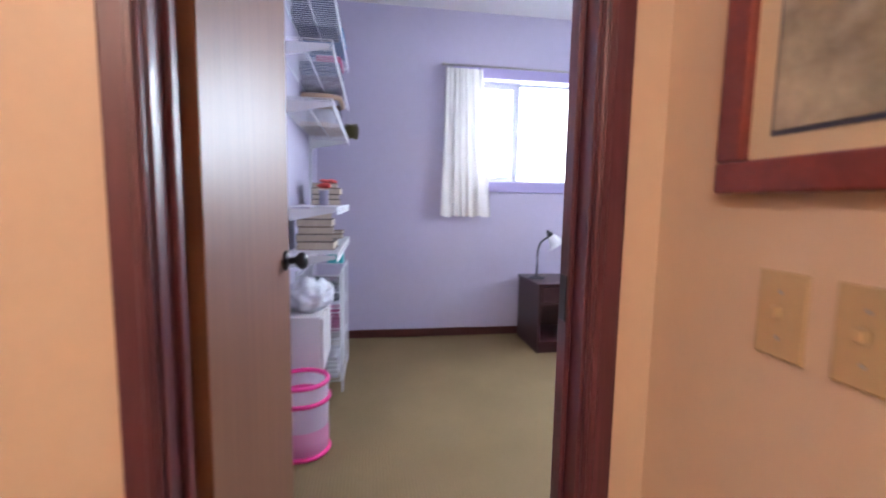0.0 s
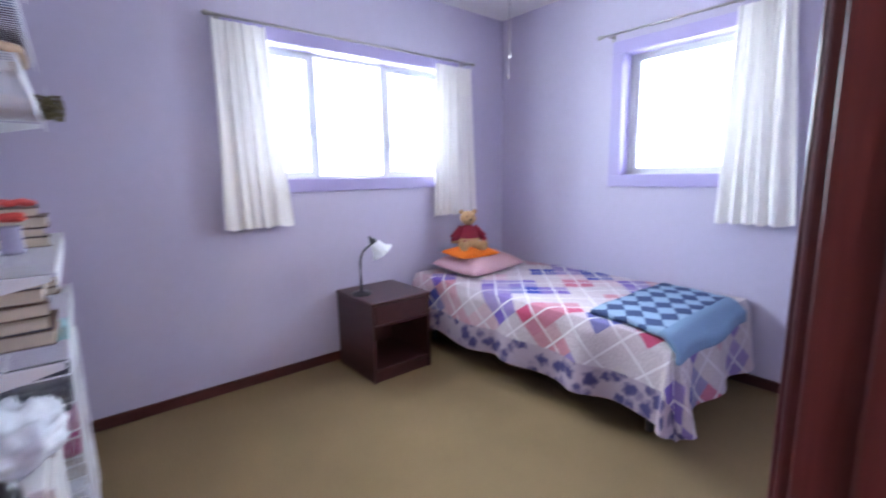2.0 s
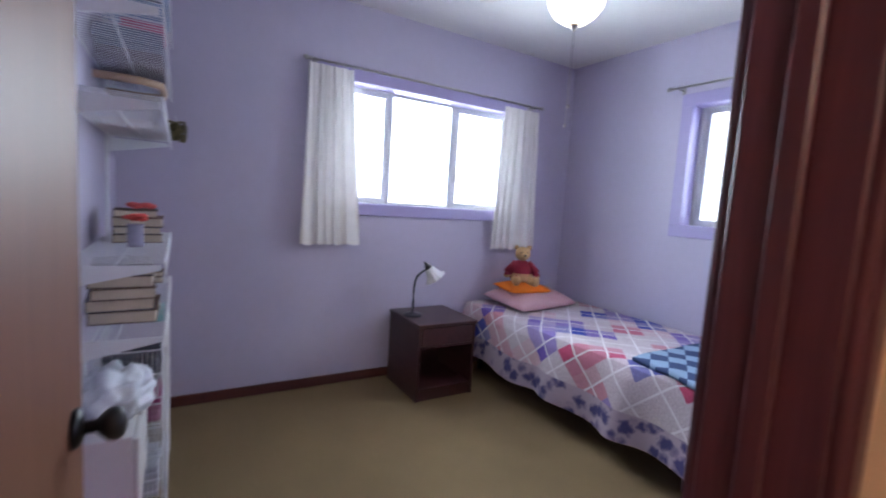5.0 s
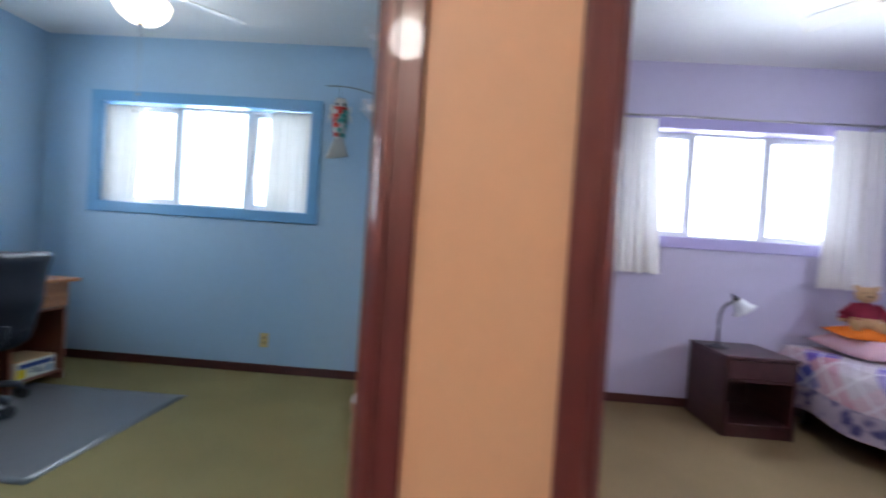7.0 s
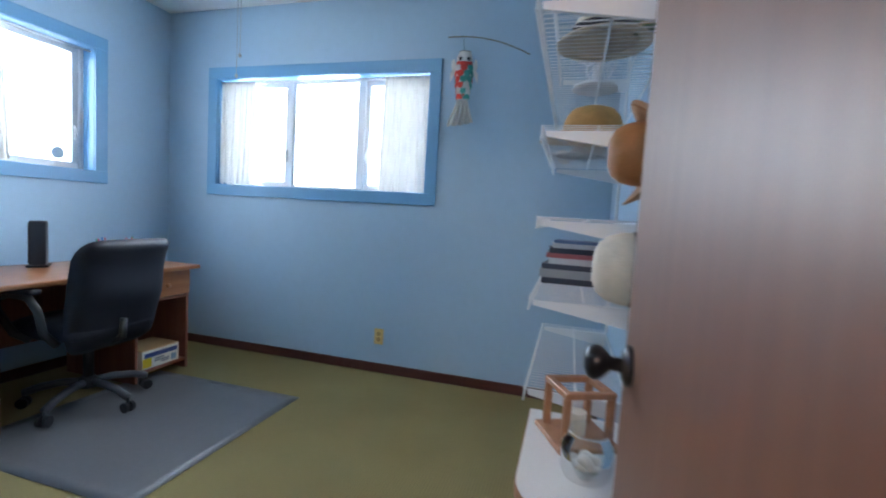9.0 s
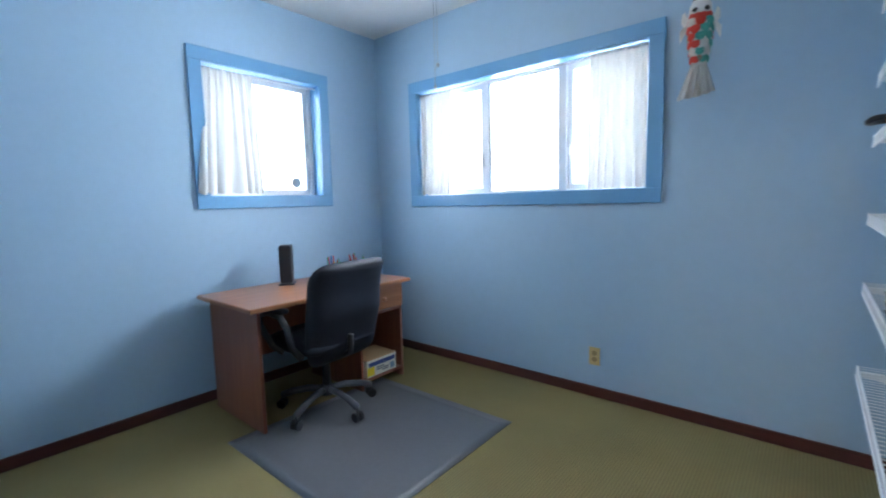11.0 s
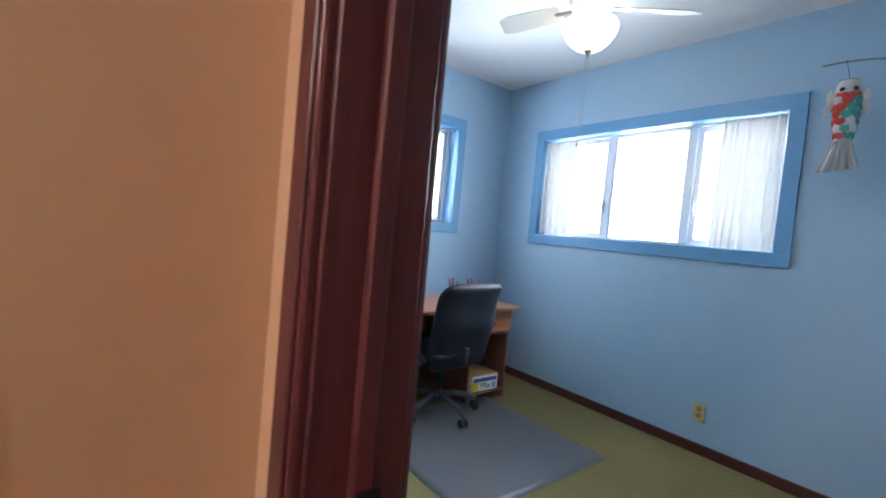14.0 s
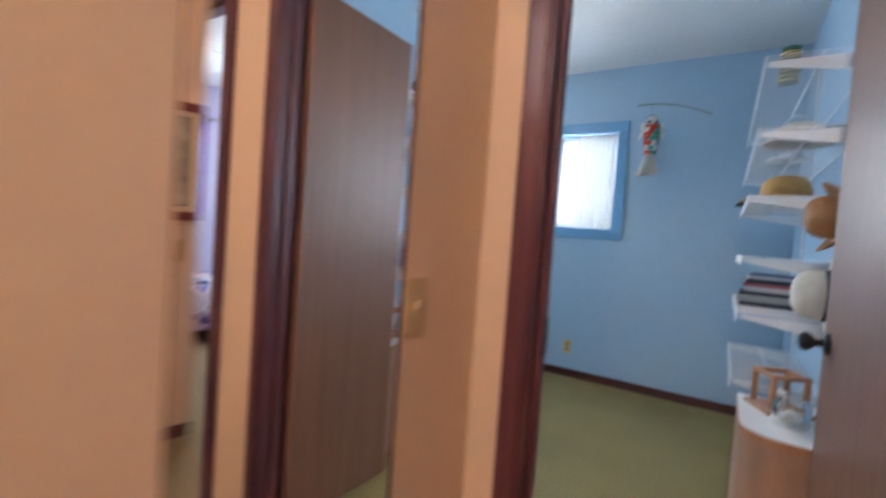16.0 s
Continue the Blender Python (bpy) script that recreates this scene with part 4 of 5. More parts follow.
def book_stack(at, rz, spec, seed, label, category="books"):
    """Books lying flat, spines to one side and page edges to the other."""
    rnd = random.Random(seed)
    z = at[2]
    for w, d, h, c in spec:
        e = thing("book", (at[0] + rnd.uniform(-0.01, 0.01), at[1] + rnd.uniform(-0.008, 0.008), z), label, "book", "stacked books", rz=rz + rnd.uniform(-4, 4))
        cm = mat("book_cover", c, 0.5, var=0.08, scale=15)
        cov = box(-w / 2, w / 2, -d / 2, d / 2, 0, 0.0025)
        add_box(cov, -w / 2, w / 2, -d / 2, d / 2, h - 0.003, h - 0.0005)
        add_box(cov, -w / 2, -w / 2 + 0.003, -d / 2, d / 2, 0.0025, h - 0.003)
        part("cover", cov, cm, e)
        part("page_block", box(-w / 2 + 0.0035, w / 2 - 0.004, -d / 2 + 0.004, d / 2 - 0.004, 0.003, h - 0.0035), CREAM, e)
        z += h




def purple_shelf(z, y0=2.35, y1=3.66, depth=0.25):
    e = wire_shelf("wire_shelf", pose(XP0 + 0.014, y1, z, 0, 0, -90), y1 - y0, depth, "white coated wire shelf on wall brackets", "bedroom wire shelves")
    return e


for z_ in (1.56, 1.80, 2.06, 1.095, 0.865):
    purple_shelf(z_, 2.55 if z_ < 1.5 else 2.35)
for y_ in (2.5, 3.6):
    standard(pose(XP0, y_, 0, 0, 0, -90), 0.6, 2.3)


def folded(name, at, w, d, h, color, label, seed=0, rz=0):
    bm = bmesh.new()
    layers = max(2, int(h / 0.022))
    for k in range(layers):
        s = 1 - 0.03 * ((k * 7 + seed) % 3)
        add_box(bm, -w / 2 * s, w / 2 * s, -d / 2 * s, d / 2 * s, h * k / layers, h * (k + 1) / layers + 0.001, 0.008, 2)
    ob = mesh_ob(name, bm, mat(name + "_fabric", color, 0.95, var=0.12, scale=12, bump=0.4, bscale=150), True)
    ob.matrix_world = pose(*at, 0, 0, rz)
    tagged(ob, label, "cloth")


folded("folded_towel", (-0.23, 3.38, 2.066), 0.26, 0.34, 0.10, (0.10, 0.24, 0.45), "folded blue and white towel on a wire shelf")
folded("folded_throw", (-0.235, 3.06, 2.066), 0.24, 0.26, 0.16, (0.07, 0.08, 0.14), "folded dark navy throw on a wire shelf", 1)
folded("folded_jeans", (-0.235, 3.36, 1.868), 0.24, 0.34, 0.085, (0.12, 0.15, 0.24), "folded faded blue denim on a wire shelf", 2)
folded("folded_shirt", (-0.19, 3.32, 1.953), 0.16, 0.22, 0.045, (0.55, 0.14, 0.26), "folded pink top on the denim", 1)
folded("folded_sweater", (-0.23, 3.36, 1.806), 0.24, 0.4, 0.062, (0.06, 0.02, 0.05), "folded dark plum sweater on a wire shelf", 1)


def vessel():
    # a round glass bowl held in a pale bentwood hoop
    e = thing("glass_bowl_stand", (-0.235, 3.36, 1.566), "pale bentwood box with a curved clear front on a wire shelf", "box")
    BENT = mat("bent_plywood", (0.52, 0.36, 0.24), 0.5, var=0.08, scale=10)
    part("panel", box(-0.12, 0.12, -0.20, 0.18, 0.0, 0.012, 0.004), BENT, e)
    for s in (0.0, 0.17):
        part("hoop", tube([(-0.11, -0.2, s + 0.012), (0.05, -0.2, s + 0.012), (0.11, -0.15, s + 0.012), (0.115, 0.0, s + 0.012), (0.11, 0.12, s + 0.012), (0.04, 0.17, s + 0.012), (-0.11, 0.17, s + 0.012)], 0.016, 10), BENT, e, smooth=True)
    g = part("clear_front", sheet(lambda u, v: (0.112 * math.sin(math.pi * min(1, u * 1.0)) ** 0.4 - 0.002 if 0 < u < 1 else -0.1, -0.195 + 0.36 * u, 0.02 + 0.15 * v), 24, 4), JARGLASS, e, smooth=True)
    g.visible_shadow = False
    part("linen", box(-0.09, 0.07, -0.16, 0.10, 0.013, 0.12, 0.03, 3), mat("grey_linen", (0.5, 0.5, 0.56), 0.9, var=0.15, bump=0.4), e)


vessel()
BRN, NVY, RDD = (0.10, 0.05, 0.03), (0.03, 0.04, 0.07), (0.22, 0.05, 0.04)
book_stack((-0.205, 3.22, 1.099), 4, [(0.17, 0.23, 0.034, BRN), (0.16, 0.22, 0.03, NVY), (0.17, 0.22, 0.038, BRN), (0.15, 0.21, 0.03, BRN)], 1, "old hardback book lying in a stack on a wire shelf")
book_stack((-0.225, 2.84, 0.869), 3, [(0.19, 0.26, 0.042, BRN), (0.19, 0.25, 0.04, NVY), (0.18, 0.25, 0.038, BRN), (0.18, 0.24, 0.04, BRN), (0.17, 0.24, 0.036, NVY)], 2, "old hardback book lying in a stack on a wire shelf")
book_stack((-0.19, 3.50, 0.869), 0, [(0.14, 0.1, 0.03, BRN), (0.13, 0.1, 0.025, BRN)], 3, "small dark book on a wire shelf")


def flower(at, label):
    e = thing("paper_flower", at, label, "flower", "paper flowers")
    REDF = mat("coral_paper", (0.72, 0.09, 0.07), 0.8, var=0.15)
    v = part("holder", lathe([(0, 0), (0.026, 0), (0.028, 0.01), (0.026, 0.075), (0.03, 0.085), (0.026, 0.085), (0.022, 0.012), (0, 0.011)], 16), mat("lilac_glass", (0.4, 0.38, 0.5), 0.1), e, smooth=True)
    bm = bmesh.new()
    for k in range(9):
        a = k * 2.4
        add_ball(bm, (0.02 * math.cos(a), 0.02 * math.sin(a), 0.105 + 0.006 * (k % 3)), 0.018, 1.2, 0.8, 0.55, 8, 5)
    part("petals", bm, REDF, e, smooth=True)


flower((-0.20, 2.98, 1.099), "coral paper flower in a small lilac glass")
bow = thing("gift_bow", (-0.195, 3.22, 1.232), "coral ribbon bow on the stacked books", "bow")
part("loops", (lambda bm: [add_ball(bm, (0.03 * math.cos(k * 1.05), 0.03 * math.sin(k * 1.05), 0.012 + 0.004 * (k % 2)), 0.02, 1.3, 0.7, 0.6, 8, 5) for k in range(6)] and bm)(bmesh.new()), mat("coral_ribbon", (0.70, 0.11, 0.10), 0.5), bow, smooth=True)


def cone_ornament():
    e = thing("pine_cone_ornament", (-0.075, 3.66, 1.62), "dark pine cone with gold tips hanging at the shelf end", "ornament")
    bm = ball((0, 0, 0), 0.03, 1, 1, 1.6, 10, 8)
    for k in range(70):
        a, z = k * 2.39996, -0.05 + 0.1 * k / 70
        r = 0.045 * math.cos(z * 22 * 0.6)
        add_ball(bm, (r * math.cos(a), r * math.sin(a), z), 0.011, 1, 1, 0.5, 6, 4)
    part("cone", bm, mat("gilt_cone", (0.12, 0.10, 0.035), 0.5, var=0.6, scale=60), e)
    part("string", rod((0, 0, 0.045), (0, 0, 0.09), 0.0012, 5), WIRE, e)


cone_ornament()


def wire_drawers(at, w, d, h, n, label, rz=0):
    """A frame with wire baskets that slide in it."""
    e = thing("wire_basket_unit", at, label, "basket unit", rz=rz)
    for x in (-w / 2, w / 2):
        for y in (-d / 2, d / 2):
            part("post", rod((x, y, 0), (x, y, h), 0.006, 8), WIRE, e)
        for k in range(n + 1):
            z = 0.05 + (h - 0.06) * k / n
            part("runner", rod((x, -d / 2, z), (x, d / 2, z), 0.004, 6), WIRE, e)
    for k in range(n):
        z0, z1 = 0.06 + (h - 0.06) * k / n, 0.05 + (h - 0.06) * (k + 1) / n - 0.015
        bm = bmesh.new()
        a, b = w / 2 - 0.014, d / 2 - 0.01
        for i in range(15):
            x = -a + 2 * a * i / 14
            for y in (-b, b):
                add_rod(bm, (x, y, z0), (x, y, z1), 0.0016, 5)
            add_rod(bm, (x, -b, z0), (x, b, z0), 0.0016, 5)
        for i in range(15):
            y = -b + 2 * b * i / 14
            for x in (-a, a):
                add_rod(bm, (x, y, z0), (x, y, z1), 0.0016, 5)
        for z in (z0, (z0 + z1) / 2, z1):
            for p, q in (((-a, -b), (a, -b)), ((a, -b), (a, b)), ((a, b), (-a, b)), ((-a, b), (-a, -b))):
                add_rod(bm, (*p, z), (*q, z), 0.0028, 6)
        part("basket", bm, WIRE, e, "white wire basket")
    return e


wire_drawers((-0.225, 3.2, 0.0), 0.25, 0.52, 0.72, 3, "white wire basket drawers on the floor under the shelves")
for i_, (c_, y_) in enumerate((((0.5, 0.5, 0.56), 3.08), ((0.35, 0.08, 0.20), 3.3), ((0.03, 0.03, 0.05), 3.2))):
    folded("clothing", (-0.225, y_, (0.07, 0.29, 0.51)[i_]), 0.2, 0.22, 0.13, c_, "rumpled clothes in a wire basket", i_)
tb = thing("tissue_box", (-0.165, 3.34, 0.72), "small teal cardboard box on the basket unit", "box")
part("carton", box(-0.05, 0.05, -0.06, 0.06, 0.0, 0.06, 0.003), mat("teal_card", (0.05, 0.42, 0.45), 0.5), tb)


def cabinet_white():
    e = thing("white_cabinet", (-0.245, 2.72, 0.0), "white laminate storage cabinet under the shelves", "cabinet")
    LAM = mat("white_laminate", (0.70, 0.68, 0.68), 0.4, var=0.03)
    part("body", box(-0.112, 0.065, -0.19, 0.19, 0.27, 0.56, 0.003), LAM, e)
    for y in (-0.1, 0.1):
        part("door", box(0.067, 0.083, y - 0.088, y + 0.088, 0.28, 0.55, 0.003), LAM, e)
    for x in (-0.095, 0.05):
        for y in (-0.16, 0.16):
            part("leg", rod((x, y, 0), (x, y, 0.27), 0.012, 8), CHROME, e)


cabinet_white()


def plastic_bag(at, label):
    bm = bmesh.new()
    bmesh.ops.create_icosphere(bm, subdivisions=4, radius=1)
    for v in bm.verts:
        c = v.co.copy()
        k = 1 + 0.28 * noise.noise(c * 2.3) + 0.14 * noise.noise(c * 6)
        v.co = Vector((c.x * 0.11, c.y * 0.16, max(0.0, (c.z + 0.75) * 0.085))) * k
        v.co.z = max(0.0, v.co.z)
    ob = mesh_ob("plastic_bag", bm, mat("milky_plastic", (0.72, 0.74, 0.80), 0.25, var=0.1, scale=20), True)
    ob.matrix_world = pose(*at)
    tagged(ob, label, "bag")


plastic_bag((-0.245, 2.72, 0.56), "crumpled milky plastic bag on the white cabinet")


def hamper():
    e = thing("laundry_hamper", (-0.238, 2.33, 0.0), "pink-rimmed pop-up mesh laundry hamper standing on the carpet", "hamper")
    PINK = mat("hot_pink_piping", (0.85, 0.05, 0.32), 0.6)
    MESHP = cloth("pink_mesh", (0.85, 0.45, 0.66), 0.5)
    n = 40
    c = lambda z, r: [(r * math.cos(2 * math.pi * k / n), r * math.sin(2 * math.pi * k / n), z) for k in range(n + 1)]
    for z, r in ((0.012, 0.115), (0.25, 0.118), (0.33, 0.115)):
        part("hoop", tube(c(z, r), 0.011, 8), PINK, e, "hot pink hoop", True)
    part("side_mesh", lathe([(0.115, 0.13), (0.117, 0.25), (0.115, 0.33)], 36), cloth("white_mesh", (0.78, 0.72, 0.80), 0.5), e, smooth=True)
    part("lower_band", lathe([(0.0, 0.008), (0.113, 0.012), (0.118, 0.08), (0.115, 0.13)], 36), MESHP, e, smooth=True)


hamper()


# closet door, switch and small picture on the bedroom's door wall
CLOSETW = wood("closet_veneer", (0.10, 0.042, 0.026), (0.15, 0.062, 0.036), 0.4, stretch=(14, 14, 0.5))


def closet_door(x, y1, label):
    e = thing("closet_door", (x, YR + 0.02, 0.0), label, "closet door", "closet doors")
    part("panel", box(-0.016, 0.016, 0.0, y1 - YR - 0.02, 0.012, 2.02, 0.003), CLOSETW, e)
    part("edge_strip", box(-0.018, 0.018, y1 - YR - 0.02, y1 - YR - 0.008, 0.012, 2.02, 0.002), MAHOG, e)
    part("header", box(-0.03, 0.03, -0.019, y1 - YR - 0.06, 2.03, 2.10, 0.003), MAHOG, e)
    return e


closet_door(2.99, 1.33, "brown wooden folding closet door standing open by the corner")
closet_door(-3.64, 1.335, "brown wooden folding closet door standing open by the corner")


def switch_plate(name, m, label, material, toggles=1, group="switch plates"):
    """Plate in the xz plane, facing -y."""
    e = new(name)
    e.matrix_world = m
    tagged(e, label, "light switch", group)
    part("plate", box(-0.035, 0.035, -0.006, 0.0, -0.0575, 0.0575, 0.003, 2), material, e)
    part("toggle", box(-0.005, 0.005, -0.018, -0.006, -0.004, 0.012, 0.002), material, e)
    for z in (-0.03, 0.03):
        part("screw", lathe([(0, 0.001), (0.003, 0.001), (0.003, 0)], 10, pose(0, -0.006, z, 90)), NICKEL, e)
    return e


switch_plate("light_switch", pose(0.62, YR, 1.18, 0, 0, 180), "white light switch plate on the lavender wall", VINYL)
pc = thing("wall_plaque", (0.66, YR, 1.72), "small dark framed plaque hanging on the lavender wall", "picture", rz=180)
part("frame", box(-0.06, 0.06, -0.014, 0, -0.10, 0.10, 0.004), IRON, pc)
part("face", box(-0.048, 0.048, -0.017, -0.0135, -0.088, 0.088), mat("plaque_grey", (0.45, 0.45, 0.5), 0.5, var=0.4, scale=30), pc)


# ---- blue room ----
def desk():
    x0, x1, y0, y1, h = -3.86, -3.19, 2.375, 3.555, 0.72
    e = thing("desk", ((x0 + x1) / 2, (y0 + y1) / 2, 0), "cherry laminate writing desk with a drawer and an open cubby", "desk")
    o = lambda *a, **k: add_to(box(*a, **k), Matrix.Translation((-(x0 + x1) / 2, -(y0 + y1) / 2, 0)))
    part("top", o(x0, x1, y0, y1, h - 0.026, h, bevel=0.006, seg=2), DESKW, e)
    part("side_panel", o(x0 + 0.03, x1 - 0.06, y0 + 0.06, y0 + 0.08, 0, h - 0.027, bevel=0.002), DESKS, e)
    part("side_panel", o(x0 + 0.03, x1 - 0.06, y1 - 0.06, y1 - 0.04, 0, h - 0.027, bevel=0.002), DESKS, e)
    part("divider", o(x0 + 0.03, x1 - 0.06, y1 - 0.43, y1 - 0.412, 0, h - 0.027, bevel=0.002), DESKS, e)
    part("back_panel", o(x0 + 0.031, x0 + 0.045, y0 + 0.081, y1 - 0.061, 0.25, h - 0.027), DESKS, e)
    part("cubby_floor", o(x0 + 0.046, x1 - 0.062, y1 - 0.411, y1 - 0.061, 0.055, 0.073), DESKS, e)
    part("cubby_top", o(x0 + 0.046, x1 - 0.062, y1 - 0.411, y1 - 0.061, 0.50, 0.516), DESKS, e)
    d = part("drawer_front", o(x1 - 0.062, x1 - 0.044, y1 - 0.425, y1 - 0.045, 0.525, 0.688, bevel=0.003), DESKW, e, "cherry drawer front")
    part("knob", add_to(lathe([(0.006, 0), (0.006, 0.012), (0.015, 0.02), (0.013, 0.028), (0, 0.031)], 16, pose(x1 - 0.044, y1 - 0.235, 0.60, 0, 90)), Matrix.Translation((-(x0 + x1) / 2, -(y0 + y1) / 2, 0))), DESKW, d, smooth=True)


desk()


def printer_box():
    e = thing("paper_carton", (-3.36, 3.315, 0.073), "white and yellow paper carton in the desk cubby", "carton")
    part("carton", box(-0.13, 0.10, -0.135, 0.135, 0, 0.115, 0.002), mat("carton_white", (0.72, 0.70, 0.62), 0.6, var=0.05), e)
    part("lid", box(-0.131, 0.101, -0.136, 0.136, 0.115, 0.122, 0.002), mat("carton_kraft", (0.55, 0.36, 0.18), 0.7), e)
    part("blue_band", box(0.1005, 0.1015, -0.12, 0.12, 0.07, 0.10), mat("navy_print", (0.03, 0.06, 0.22), 0.5), e)
    part("yellow_panel", box(0.1005, 0.1015, -0.133, -0.07, 0.008, 0.068), mat("yellow_print", (0.75, 0.55, 0.02), 0.5), e)
    BAR = mat("grey_print", (0.15, 0.16, 0.2), 0.6)
    for y0, y1, z in ((-0.05, 0.02, 0.05), (-0.05, 0.06, 0.034), (0.0, 0.055, 0.02)):
        part("text_bar", box(0.1005, 0.1013, y0, y1, z, z + 0.009), BAR, e)
    part("badge", box(0.1005, 0.1014, 0.075, 0.115, 0.012, 0.055), mat("grey_badge", (0.2, 0.3, 0.4), 0.5), e)


printer_box()


def speaker():
    e = thing("tower_speaker", (-3.72, 2.905, 0.72), "slim black tower speaker standing on the desk", "speaker", rz=-40)
    part("foot", box(-0.055, 0.055, -0.05, 0.05, 0, 0.012, 0.004), BLACK, e)
    part("cabinet", box(-0.042, 0.042, -0.038, 0.038, 0.012, 0.268, 0.008, 2), BLACK, e)
    part("grille", box(-0.036, 0.036, -0.0415, -0.037, 0.02, 0.255, 0.002), mat("speaker_cloth", (0.012, 0.012, 0.016), 0.95, bump=0.4, bscale=400), e)


speaker()


def pen_cup(at, color, seed, label):
    rnd = random.Random(seed)
    e = thing("pen_cup", at, label, "pen cup", "pen cups")
    part("cup", lathe([(0, 0), (0.034, 0), (0.037, 0.085), (0.034, 0.085), (0.031, 0.004), (0, 0.004)], 22), mat("cup_plastic", color, 0.35), e, smooth=True)
    for k in range(9):
        a, l_ = rnd.uniform(0, 6.28), rnd.uniform(0.13, 0.175)
        c = rnd.choice([(0.6, 0.04, 0.05), (0.65, 0.05, 0.2), (0.05, 0.2, 0.5), (0.5, 0.1, 0.1), (0.1, 0.4, 0.2), (0.7, 0.5, 0.1)])
        r0, r1 = 0.012, 0.028 + 0.03 * rnd.random()
        part("pen", rod((r0 * math.cos(a), r0 * math.sin(a), 0.006), (r1 * math.cos(a), r1 * math.sin(a), l_), 0.0045, 7), mat("pen_barrel", c, 0.4), e)


pen_cup((-3.60, 3.19, 0.72), (0.12, 0.03, 0.05), 4, "dark red cup full of coloured pens on the desk")
pen_cup((-3.55, 3.37, 0.72), (0.35, 0.45, 0.5), 9, "pale cup full of coloured pens on the desk")


def chair_mat():
    def fn(u, v):
        return (-3.33 + 1.08 * u, 2.27 + 1.10 * v, 0.0045 + 0.002 * noise.noise(Vector((u * 3, v * 3, 0))))
    bm = sheet(fn, 20, 20, 0.003)
    m = mat("smoky_vinyl", (0.125, 0.125, 0.132), 0.38, var=0.08, scale=3, bump=0.12, bscale=120)
    ob = tagged(mesh_ob("chair_mat", bm, m, True), "smoky grey vinyl chair mat on the olive carpet", "mat")


chair_mat()


